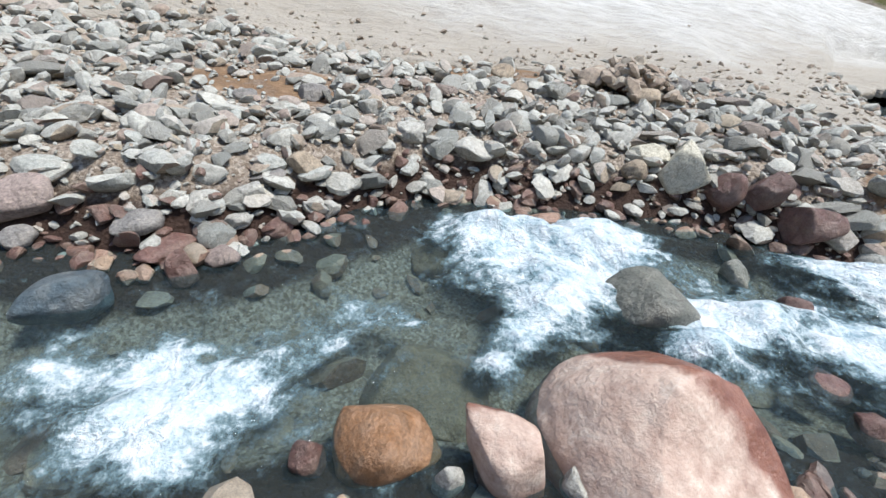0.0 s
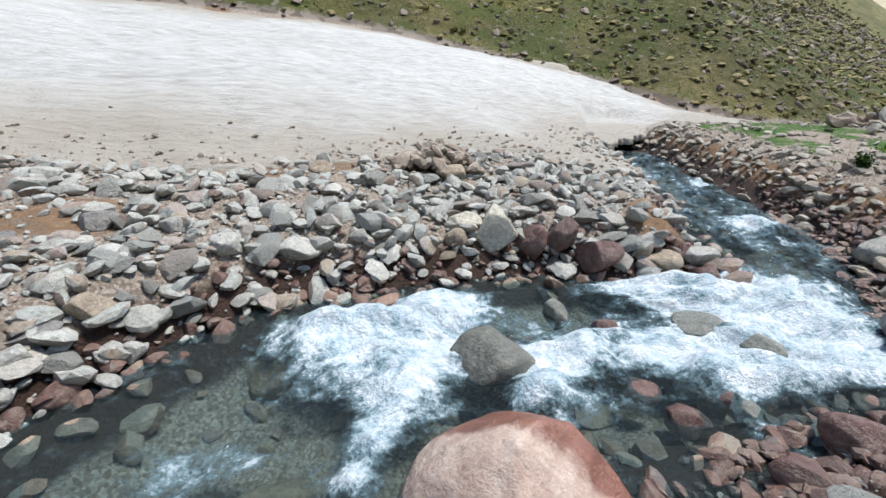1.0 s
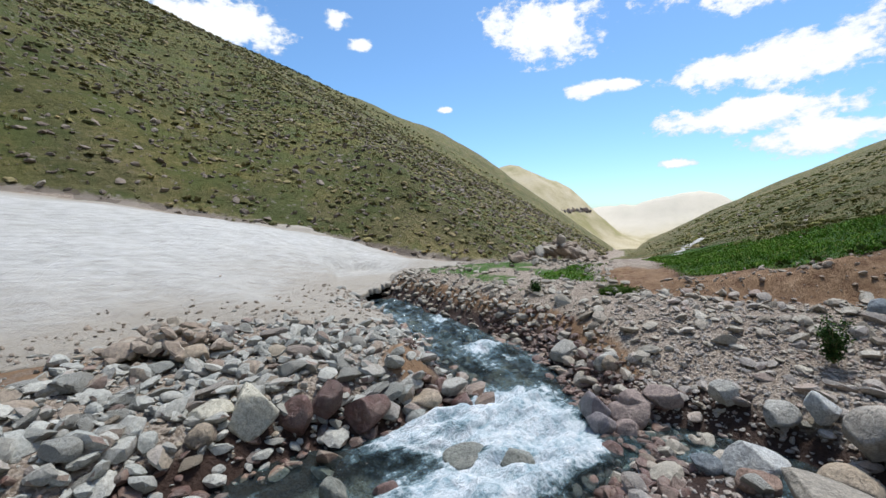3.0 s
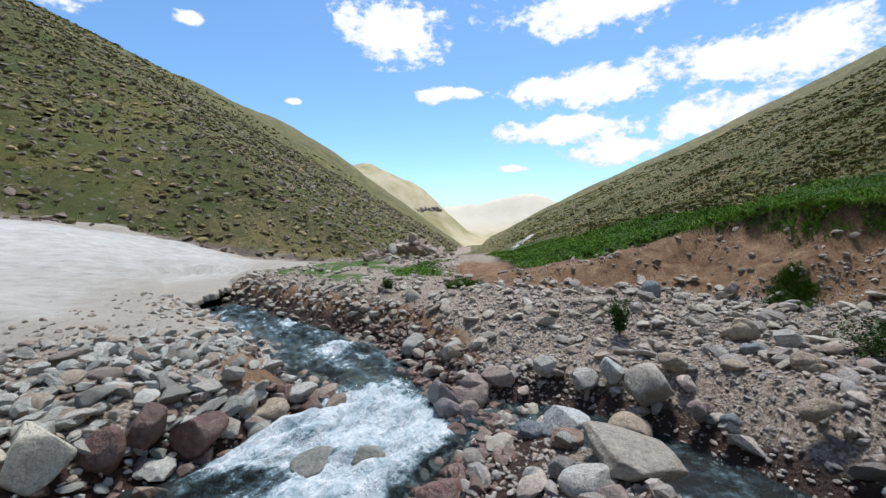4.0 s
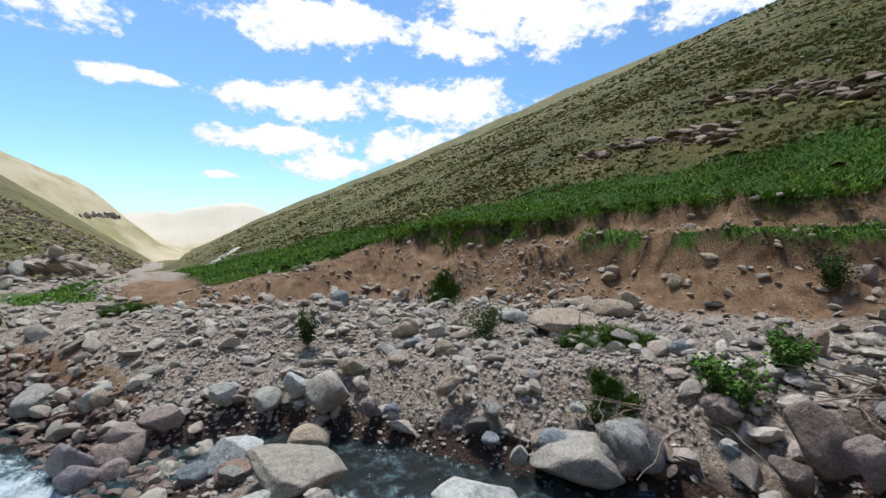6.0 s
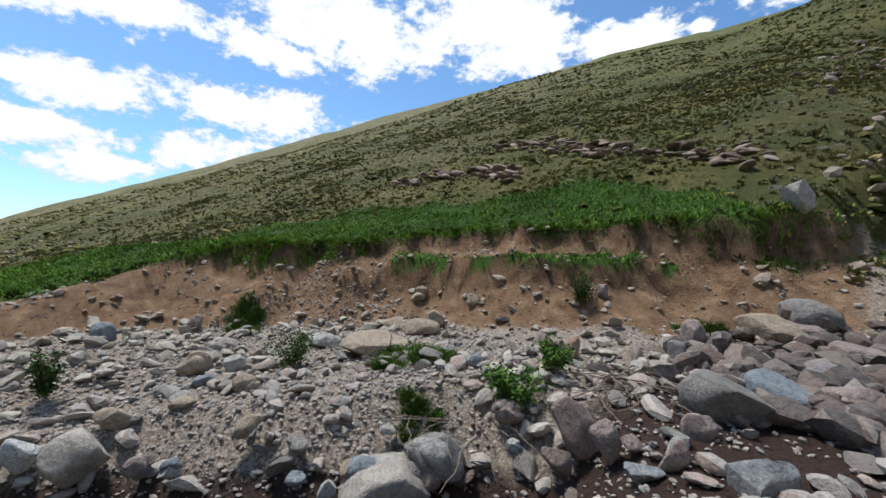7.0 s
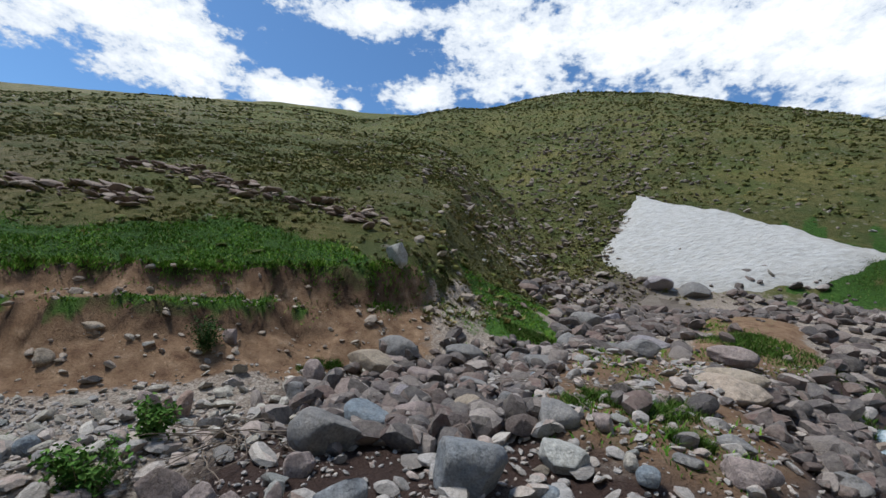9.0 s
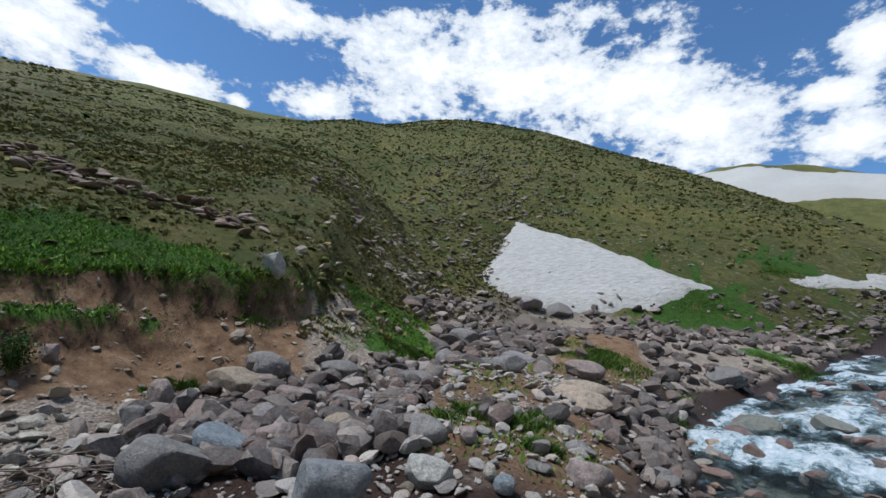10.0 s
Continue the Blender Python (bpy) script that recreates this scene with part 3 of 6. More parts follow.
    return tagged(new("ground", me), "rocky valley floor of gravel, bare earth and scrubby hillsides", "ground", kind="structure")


def turf_cover(x, y):
    """Where lush grass grows on the terrace above the earth bank."""
    ds = line_distance(x, y, SCARP)[0] + 0.7 * fbm(x, y, 1.3, 3, 33) * (np.hypot(x, y) < 30)
    dr = stream(x, y)[1]
    s, n = spur(x, y)
    reach = np.interp(x, [0.6, 2, 4, 7, 10, 14, 18, 30], [1.8, 2.8, 4.5, 5.2, 6.0, 7.0, 4.5, 2.0])
    terrace = smooth(1.45, 1.62, ds) * smooth(0.5, -0.7, ds - reach + 1.4 * fbm(x, y, 2.5, 3, 30)) * smooth(1.2, 2.0, x + fbm(x, y, 1.5, 3, 31)) * smooth(40, 22, x)
    flat = 0.62 * smooth(8.5, 9.5, x) * smooth(17, 14, x) * smooth(0.8, 1.6, dr) * smooth(0.2, -0.3, ds) * smooth(-0.1, 0.1, fbm(x, y, 1.6, 3, 40))
    strip = np.abs(line_distance(x, y, [(-0.6, -9.5), (-1.4, -10.5), (-4.0, -14.8), (-7.5, -20.5)])[0])
    upper = 0.42 * smooth(1.2, 0.4, strip) * smooth(-0.05, 0.12, fbm(x, y, 0.8, 3, 44))
    ledge = 0.9 * smooth(0.82, 0.9, ds) * smooth(1.3, 1.05, ds) * smooth(1.8, 2.4, x) * smooth(7, 6.2, x) * smooth(-0.1, 0.05, fbm(x, y, 0.9, 2, 46))
    upper = np.maximum(upper, ledge)
    knolls = np.zeros(x.shape)
    for kx, ky, kr in ((-1.6, -9.8, 1.1), (-2.4, -12.0, 1.5), (-21, -19.5, 3.5), (-16.5, -10.9, 1.6), (-31, -20.8, 2.4)):
        knolls = np.maximum(knolls, 1.1 * np.exp(-((x - kx) ** 2 + (y - ky) ** 2) / kr ** 2))
    knolls = 0.8 * smooth(0.25, 0.6, knolls + 1.2 * fbm(x, y, 0.9, 3, 48)) * smooth(0.02, 0.15, knolls)
    knolls = np.maximum(knolls, 0.36 * smooth(0.4, 0.8, knoll(x, y) + 1.3 * fbm(x, y, 0.8, 3, 49) - 0.38) * smooth(0.0, 0.15, knoll(x, y)))
    return np.maximum(np.maximum(np.maximum(terrace, flat), knolls), upper) * (dr > 0)


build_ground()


# -- the stream --
WHITE = [(0.63, 3.01, 0.32), (1.09, 3.09, 0.32), (1.22, 2.60, 0.31), (1.71, 2.99, 0.33), (0.90, 2.19, 0.19), (0.65, 1.88, 0.13), (0.49, 1.65, 0.09), (2.02, 2.04, 0.25), (2.39, 2.15, 0.24), (1.77, 1.76, 0.15), (3.54, 2.89, 0.24), (3.96, 2.53, 0.34), (4.70, 2.42, 0.35), (5.13, 1.98, 0.51), (4.24, 1.74, 0.41), (4.57, 1.46, 0.40), (4.09, 0.89, 0.28), (4.12, 1.12, 0.33),
         (3.19, 1.62, 0.26), (3.07, 1.95, 0.25), (3.55, 1.32, 0.30), (3.02, 0.84, 0.11), (-0.46, 2.18, 0.10), (-0.22, 2.07, 0.10), (-0.02, 2.05, 0.09), (8.55, 5.39, 0.34), (6.93, 3.50, 0.33), (10.05, 7.24, 0.33), (-1.46, 1.25, 0.27), (-1.20, 1.42, 0.24), (-0.93, 1.53, 0.18), (-0.62, 1.81, 0.16), (-1.13, 1.09, 0.12), (-1.92, 1.52, 0.15), (-1.45, 1.59, 0.16)]


def build_water():
    left, right = np.array([q for q in LEFT_EDGE if q[0] < 13]), np.array([q for q in RIGHT_EDGE if q[0] < 15])

    def even(line, share):
        d = np.r_[0, np.cumsum(np.hypot(*np.diff(line, axis=0).T))]
        return np.stack([np.interp(share * d[-1], d, line[:, n]) for n in (0, 1)], -1)

    # More rows along the stretch beside the path.
    t = np.interp(np.linspace(0, 1, 800), [0, 0.14, 1], [0, 0.62, 1])
    a, b = even(left, t), even(right, t)
    w = np.linspace(-0.06, 1.06, 80)
    x = a[:, None, 0] * (1 - w) + b[:, None, 0] * w
    y = a[:, None, 1] * (1 - w) + b[:, None, 1] * w
    mid = (a + b) / 2
    run = np.r_[0, np.cumsum(np.hypot(*np.diff(mid, axis=0).T))][:, None] + 0 * w
    across = np.hypot(*(b - a).T)[:, None] * w
    froth = np.zeros_like(x)
    for fx, fy, size in WHITE:
        froth = froth + (1.0 if fx > 0.4 else 0.55) * np.exp(-((x - fx) ** 2 + (y - fy) ** 2) / (1.7 * size * size))
    froth = np.minimum(froth, 1.15) * smooth(0.0, 0.1, w) * smooth(1.0, 0.86, w)
    froth = np.maximum(froth, (0.36 + 1.2 * fbm(run * 0.6, across, 0.8, 3, 74)) * smooth(-4, -6.5, x))
    froth = np.maximum(froth, 0.3 * smooth(5.5, 6.5, x))
    wave = fbm(run * 0.8, across * 1.6, 0.9, 5, 60) * (0.06 + 0.2 * froth) + fbm(run, across, 0.25, 3, 70) * (0.02 + 0.1 * froth)
    z = water_level(x, y) + 0.02 + wave + 0.05 * froth
    me = mesh_from("water", np.stack([x, y, z], -1).reshape(-1, 3), grid_faces(*x.shape), water_mat)
    give(me, "foam", froth)
    a = me.attributes.new("flow", "FLOAT_VECTOR", "POINT")
    a.data.foreach_set("vector", np.stack([run, across, 0 * run], -1).astype(np.float32).ravel())
    return tagged(new("water", me), "fast clear mountain stream breaking into white water", "stream", kind="structure")


build_water()


# -- the snow --
def snow_shape(x, y):
    """How far inside the snow's rim, the ground below, the underside over the stream and the top."""
    d = snow_inside(x, y) + 0.5 * fbm(x, y, 1.6, 4, 80) + 1.6 * fbm(x, y, 5, 3, 84) * smooth(14, 20, np.hypot(x, y))
    bottom = height(x, y)
    bridge = water_level(x, y) + 0.42
    top = np.maximum(bottom, bridge) + np.interp(d, [-1, 0, 0.4, 3, 12], [-0.4, 0.02, 0.1, 0.28, 0.5]) + fbm(x, y, 0.8, 3, 90) * 0.05 + fbm(x, y, 6, 3, 95) * 0.25 * smooth(0, 3, d)
    return d, bottom, bridge, top


def build_snow():
    turns, rings = np.radians(np.linspace(16, 176, 560)), np.geomspace(4.5, 75, 260)
    r, a = np.meshgrid(rings, turns, indexing="ij")
    x, y = 0.3 + r * np.cos(a), -0.3 + r * np.sin(a)
    d, bottom, bridge, top = snow_shape(x, y)
    keep = d > -0.02
    faces = grid_faces(*x.shape)
    faces = faces[keep.reshape(-1)[faces].all(1)]
    verts = np.concatenate([np.stack([x, y, top], -1).reshape(-1, 3), np.stack([x, y, np.maximum(np.where(d > 0.15, np.maximum(bottom, bridge - 0.12), bottom) - 0.05, bridge - 0.12 - 9 * (bottom > bridge - 0.1))], -1).reshape(-1, 3)])
    # Only the top and a lip round the rim are needed.
    used = np.unique(faces)
    index = np.full(len(verts), -1)
    index[used] = np.arange(len(used))
    e = np.concatenate([faces[:, [0, 1]], faces[:, [1, 2]], faces[:, [2, 3]], faces[:, [3, 0]]])
    key = np.sort(e, 1)
    _, first, count = np.unique(key, axis=0, return_index=True, return_counts=True)
    rim = e[first[count == 1]]
    n = x.size
    low = np.unique(rim)
    index[low + n] = len(used) + np.arange(len(low))
    quads = np.concatenate([index[faces], np.stack([index[rim[:, 1]], index[rim[:, 0]], index[rim[:, 0] + n], index[rim[:, 1] + n]], -1)])
    me = mesh_from("snow_field", np.concatenate([verts[used], verts[low + n]]), quads[:, ::-1], snow_mat)
    dirt = np.concatenate([np.interp(d, [0, 0.9, 2.2, 5, 12], [1.05, 0.95, 0.55, 0.22, 0.1]).reshape(-1)] * 2)
    give(me, "dirt", np.concatenate([dirt[used], dirt[low + n]]))
    return tagged(new("snow_field", me), "large field of old dirty-edged snow bridging the stream", "snow field", kind="structure")


build_snow()


# -- rocks --
def rock_verts(seed, level, cuts=9, flat=0.75, lump=0.12, crisp=0.96):
    """A stone of about unit size: a ball cut by random planes and roughened."""
    rng = np.random.RandomState(seed)
    bm = bmesh.new()
    bmesh.ops.create_icosphere(bm, subdivisions=level, radius=1.0)
    p = np.array([v.co[:] for v in bm.verts])
    f = np.array([[v.index for v in face.verts] for face in bm.faces])
    bm.free()
    for _ in range(cuts):
        n = rng.normal(size=3)
        n /= np.linalg.norm(n)
        d = rng.uniform(0.42, 0.80)
        over = np.maximum(0, p @ n - d)
        p = p - over[:, None] * n * crisp
    k = rng.uniform(-50, 50, 3)
    for scale, amp in ((0.9, lump), (0.35, lump * 0.35), (0.14, lump * 0.16)):
        off = np.array([noise.noise(Vector(q / scale + k)) for q in p])
        p = p * (1 + amp * off)[:, None]
    p = p / np.abs(p).max(0)
    p[:, 2] *= flat
    return p, f


STONE_KINDS = [rock_verts(100 + k, 3, 13, 0.62, 0.10) for k in range(12)]
COBBLES = [rock_verts(150 + k, 2, 10, 0.62, 0.12, 0.93) for k in range(16)]
ROUNDS = [rock_verts(180 + k, 2, 6, 0.7, 0.16, 0.8) for k in range(16)]
CHIP_KINDS = [rock_verts(200 + k, 1, 7, 0.7, 0.2) for k in range(14)]


def turn_rows(rng, n, tip):
    """Random turns, mostly about the upright axis."""
    a, b, c = rng.uniform(0, 2 * np.pi, n), rng.normal(0, tip, n), rng.normal(0, tip, n)
    ca, sa, cb, sb, cc, sc = np.cos(a), np.sin(a), np.cos(b), np.sin(b), np.cos(c), np.sin(c)
    z, o, i = np.zeros(n), np.zeros(n), np.ones(n)
    rz = np.stack([np.stack([ca, -sa, z], -1), np.stack([sa, ca, z], -1), np.stack([z, z, i], -1)], 1)
    rx = np.stack([np.stack([i, z, z], -1), np.stack([z, cb, -sb], -1), np.stack([z, sb, cb], -1)], 1)
    ry = np.stack([np.stack([cc, z, sc], -1), np.stack([z, i, z], -1), np.stack([-sc, z, cc], -1)], 1)
    return rz @ rx @ ry


def strew(name, material, x, y, size, rng, kinds, tip=0.35, sink=0.3, flat=(0.75, 1.0), base=None, label="", category="", smooth_faces=False):
    """Many small things as one mesh."""
    z = (height(x, y) if base is None else base) + size * (0.72 - 2 * 0.72 * sink) * 0.9
    pick, turn = rng.randint(0, len(kinds), len(x)), turn_rows(rng, len(x), tip)
    stretch = np.stack([rng.uniform(0.85, 1.4, len(x)), rng.uniform(0.65, 1.0, len(x)), rng.uniform(*flat, len(x))], -1) * size[:, None]
    verts, faces, at = [], [], 0
    for k, (p, f) in enumerate(kinds):
        some = np.nonzero(pick == k)[0]
        q = np.einsum("nij,npj->npi", turn[some], p[None] * stretch[some][:, None]) + np.stack([x, y, z], -1)[some][:, None]
        verts.append(q.reshape(-1, 3))
        faces.append((f[None] + at + (np.arange(len(some)) * len(p))[:, None, None]).reshape(-1, f.shape[1]))
        at += q.shape[0] * q.shape[1]
    me = mesh_from(name, np.concatenate(verts), np.concatenate(faces), material, smooth_faces, 24 if smooth_faces else 0)
    return tagged(new(name, me), label, category, kind="stuff")


def sizes(rng, n, small, large, power=2.2):
    return small + (large - small) * rng.uniform(0, 1, n) ** power


def scatter(rng, n, x0, x1, y0, y1, chance):
    x, y = rng.uniform(x0, x1, n), rng.uniform(y0, y1, n)
    keep = rng.uniform(0, 1, n) < chance(x, y)
    return x[keep], y[keep]


def left_gravel(x, y):
    dl = stream(x, y)[0]
    sn = snow_inside(x, y)
    return (0.3 + 0.7 * smooth(0.14, -0.04, fbm(x, y, 1.7, 3, 131))) * smooth(-0.1, 0.15, dl) * smooth(0.9, -0.3, sn + 0.4 * fbm(x, y, 1.5, 3, 81)) * (x < 9)


def right_gravel(x, y):
    dr, ds = stream(x, y)[1], line_distance(x, y, SCARP)[0]
    s, n = spur(x, y)
    return smooth(0.1, 0.4, dr) * smooth(0.5, -0.3, ds - 3.5 * (n < 1) * (x < 0)) * (1 - turf_cover(x, y) * 0.85) * smooth(0.35, 0.6, np.abs(line_distance(x, y, TRICKLE)[0]))


rng = np.random.RandomState(7)
x, y = scatter(rng, 15000, -9, 9, 2.2, 10.5, left_gravel)
strew("gravel_bank", pale_small, x, y, sizes(rng, len(x), 0.015, 0.05, 1.5), rng, CHIP_KINDS, label="loose pale grey gravel between larger stones", category="gravel")
x, y = scatter(rng, 6600, -9, 9, 2.2, 9.5, left_gravel)
strew("cobble_bank", pale_small, x, y, sizes(rng, len(x), 0.045, 0.16, 2.0), rng, COBBLES + ROUNDS, 0.4, 0.2, (0.6, 1.0), label="bank of tumbled pale grey cobbles", category="cobbles", smooth_faces=True)
x, y = scatter(rng, 16000, -9, 8.5, 4.5, 10.5, lambda x, y: smooth(0.0, 0.2, snow_shape(x, y)[0]) * np.exp(-np.maximum(0, snow_shape(x, y)[0]) / 0.55))
strew("snow_grit", buff_small, x, y, sizes(rng, len(x), 0.008, 0.06, 3.5), rng, CHIP_KINDS, 0.4, 0.3, base=snow_shape(x, y)[3], label="grit and small stones melting out of the snow's rim", category="gravel")
x, y = scatter(rng, 9000, -9, 9.5, 1.5, 9.5, lambda x, y: smooth(-0.25, -0.02, stream(x, y)[0]) * smooth(0.6, 0.25, stream(x, y)[0]))
strew("shore_stones", wet_small, x, y, sizes(rng, len(x), 0.02, 0.11, 2), rng, COBBLES, 0.4, 0.25, label="wet dark red stones along the waterline", category="stones", smooth_faces=True)
x, y = scatter(rng, 7000, 1.8, 8.5, -0.2, 4.2, lambda x, y: smooth(-0.3, -0.05, stream(x, y)[1]) * smooth(0.75, 0.3, stream(x, y)[1]))
strew("waterline_stones", wet_small, x, y, sizes(rng, len(x), 0.02, 0.1, 2.4), rng, COBBLES, 0.4, 0.25, label="wet brown-red stones along the gravel shore", category="stones", smooth_faces=True)
x, y = scatter(rng, 20000, -9, 9, -9, 1.5, lambda x, y: right_gravel(x, y) * (0.25 + 0.75 * smooth(-0.1, 0.12, fbm(x, y, 2, 3, 51))))
strew("gravel_flat", grey_small, x, y, sizes(rng, len(x), 0.01, 0.04, 1.6), rng, CHIP_KINDS, label="grey and pinkish gravel on brown earth", category="gravel")
x, y = scatter(rng, 15000, 0.8, 7.5, -5.5, 0.9, lambda x, y: smooth(-0.1, 0.2, stream(x, y)[1]) * smooth(0.3, 0.5, np.abs(line_distance(x, y, TRICKLE)[0])) * (0.45 + 0.55 * smooth(-0.1, 0.1, fbm(x, y, 0.9, 3, 56))))
strew("pebbles", grey_small, x, y, sizes(rng, len(x), 0.008, 0.034, 1.8), rng, CHIP_KINDS, 0.4, 0.2, label="small pinkish and grey pebbles of the gravel flat", category="pebbles")
x, y = scatter(rng, 8500, -9, 9, -9, 1.5, lambda x, y: right_gravel(x, y) * (0.2 + 0.8 * smooth(-0.1, 0.15, fbm(x, y, 1.4, 3, 52))) * (1 - 0.6 * smooth(5, 6.5, x)))
strew("cobble_flat", grey_small, x, y, sizes(rng, len(x), 0.028, 0.14, 3.2), rng, COBBLES + ROUNDS, 0.35, 0.25, (0.55, 1.0), label="loose grey, pink and buff cobbles on the flat", category="cobbles", smooth_faces=True)
x, y = scatter(rng, 3000, -6.5, 2.0, -9.5, -4.3, lambda x, y: right_gravel(x, y) * smooth(2.0, 0.8, x) * smooth(-4.3, -5.0, y) * (1 - 0.93 * knoll(x, y)) * (0.25 + 0.75 * smooth(-0.2, 0.1, fbm(x, y, 1.3, 3, 53))))
strew("boulder_heap", heap_small, x, y, sizes(rng, len(x), 0.04, 0.2, 2.4), rng, ROUNDS + COBBLES, 0.5, 0.12, (0.8, 1.2), label="heap of tumbled grey and mauve stones", category="stones", smooth_faces=True)
x, y = scatter(rng, 8500, 6, 18, -3, 10, lambda x, y: right_gravel(x, y) * (0.12 + 0.78 * smooth(-0.02, 0.14, fbm(x, y, 1.9, 3, 55))))
strew("terrace_stones", terrace_small, x, y, sizes(rng, len(x), 0.018, 0.12, 3.4), rng, COBBLES, 0.35, 0.3, (0.5, 0.9), label="stony terrace beside the stream", category="stones", smooth_faces=True)
x, y = scatter(rng, 9500, 4, 12.5, -1, 10.5, lambda x, y: smooth(0.0, 0.1, stream(x, y)[1]) * smooth(1.4, 0.6, stream(x, y)[1]) * (0.5 + 0.3 * smooth(0.2, 0.05, stream(x, y)[1])))
strew("bank_stones", terrace_small, x, y, sizes(rng, len(x), 0.02, 0.14, 2.8), rng, COBBLES, 0.4, 0.25, label="damp brown stones in the cut bank", category="stones", smooth_faces=True)
x, y = scatter(rng, 13000, -45, 0, -30, -6, lambda x, y: (stream(x, y)[1] > 0.3) * smooth(0.9, -0.3, height(x, y, False) - (water_level(x, y) + 2.9)) * smooth(-2, -4, x) * (1 - turf_cover(x, y)) * (1 - 0.9 * knoll(x, y)) * smooth(0.4, 0.0, fbm(x, y, 4, 3, 133)))
strew("rock_fan", heap_small, x, y, sizes(rng, len(x), 0.06, 0.34, 2.8), rng, ROUNDS + COBBLES, 0.4, 0.2, (0.7, 1.15), label="fan of tumbled grey stones below the gully", category="stones", smooth_faces=True)
x, y = scatter(rng, 1500, -16, -3.5, -11, -0.5, lambda x, y: (np.maximum(*stream(x, y)) < -0.15) * 0.35)
strew("stream_rocks", wet_small, x, y, sizes(rng, len(x), 0.06, 0.26, 2.2), rng, ROUNDS, 0.3, 0.2, (0.6, 1.0), base=water_level(x, y) - 0.05, label="dark wet rocks breaking the upstream water", category="rocks", smooth_faces=True)
x, y = scatter(rng, 4200, -8, 8, -7, 6, lambda x, y: (np.maximum(*stream(x, y)) < 0.1) * 0.5)
strew("bed_stones", bed_small, x, y, sizes(rng, len(x), 0.04, 0.2, 2), rng, COBBLES, label="stones on the bed of the stream", category="stones", smooth_faces=True)
x, y = scatter(rng, 6500, 0, 10, -9, 1, lambda x, y: smooth(0, 0.2, line_distance(x, y, SCARP)[0]) * smooth(1.7, 1.3, line_distance(x, y, SCARP)[0]) * 0.6)
strew("scarp_stones", buff_small, x, y, sizes(rng, len(x), 0.01, 0.08, 2.4), rng, COBBLES, 0.4, 0.38, label="small stones sticking out of the bare earth bank", category="stones", smooth_faces=True)

x, y = scatter(rng, 5200, 0.2, 9, -8, 2, lambda x, y: smooth(-2.4, -1.6, line_distance(x, y, SCARP)[0]) * smooth(0.35, -0.1, line_distance(x, y, SCARP)[0]) * (stream(x, y)[1] > 0.3) * (0.35 + 0.65 * smooth(-0.1, 0.1, fbm(x, y, 1.0, 3, 54))) * (1 - 0.8 * turf_cover(x, y)))
strew("rubble", terrace_small, x, y, sizes(rng, len(x), 0.022, 0.12, 2.8), rng, COBBLES, 0.4, 0.2, (0.5, 0.9), label="pale rubble along the foot of the earth bank", category="stones", smooth_faces=True)


# -- hillside scrub and scree --
def tuft_kind(seed):
    # A cushion of stiff blades that point up and outwards.
    rng = np.random.RandomState(seed)
    n = 13
    a, up = rng.uniform(0, 2 * np.pi, n), rng.uniform(0.1, 1.0, n)
    out = np.sqrt(1.05 - up * up) * rng.uniform(0.8, 1.1, n)
    tip = np.stack([out * np.cos(a), out * np.sin(a), up * 0.85 * rng.uniform(0.7, 1.1, n)], -1)
    turn = a + np.pi / 2 + rng.normal(0, 0.5, n)
    side = np.stack([np.cos(turn), np.sin(turn), rng.normal(0, 0.2, n)], -1) * rng.uniform(0.22, 0.4, n)[:, None]
    root = tip * np.array([0.35, 0.35, 0.0]) - np.array([0, 0, 0.25])
    return np.stack([root - side, root + side, tip], 1).reshape(-1, 3), np.arange(3 * n).reshape(-1, 3)


def cushion_kind(seed):
    # A low rounded bush: a lumpy half dome.
    rng = np.random.RandomState(seed)
    a = np.arange(6) * np.pi / 3
    rows = []
    for up, out in ((-0.3, 0.95), (0.3, 0.9), (0.65, 0.5)):
        w = out * rng.uniform(0.75, 1.2, 6)
        rows.append(np.stack([w * np.cos(a + rng.uniform(-0.25, 0.25, 6)), w * np.sin(a), up + rng.uniform(-0.12, 0.12, 6)], -1))
    verts = np.concatenate(rows + [np.array([[0, 0, 0.78]])])
    faces = []
    for r in range(2):
        for k in range(6):
            n = (k + 1) % 6
            faces += [[6 * r + k, 6 * r + n, 6 * r + 6 + n], [6 * r + k, 6 * r + 6 + n, 6 * r + 6 + k]]
    faces += [[12 + k, 12 + (k + 1) % 6, 18] for k in range(6)]
    return verts, np.array(faces)


TUFTS = [tuft_kind(300 + k) for k in range(8)]
CUSHIONS = [cushion_kind(340 + k) for k in range(8)]


def polar_scatter(rng, n, r0, r1, a0, a1, chance, power=0.5):
    a = np.radians(rng.uniform(a0, a1, n))
    r = r0 + (r1 - r0) * rng.uniform(0, 1, n) ** (1 / power / 2)
    x, y = 0.3 + r * np.cos(a), -0.3 + r * np.sin(a)
    keep = rng.uniform(0, 1, n) < chance(x, y)
    return x[keep], y[keep]


def left_hill(x, y):
    return (line_distance(x, y, FOOT)[0] > 0.3) * (0.3 + 0.7 * smooth(-0.15, 0.15, fbm(x, y, 9, 3, 61)))


def right_hill(x, y):
    ds = line_distance(x, y, SCARP)[0]
    dome = (x < -2) & (height(x, y, False) > water_level(x, y) + 3.2)
    return ((ds > np.interp(x, [-2.0, 0.8], [0.6, 1.8])) | dome) * (stream(x, y)[1] > 0) * (1 - 0.97 * turf_cover(x, y)) * (0.2 + 0.8 * smooth(-0.15, 0.15, fbm(x, y, 5, 3, 62))) * (0.35 + 0.65 * smooth(-0.08, 0.1, fbm(x, y, 1.6, 2, 63)))


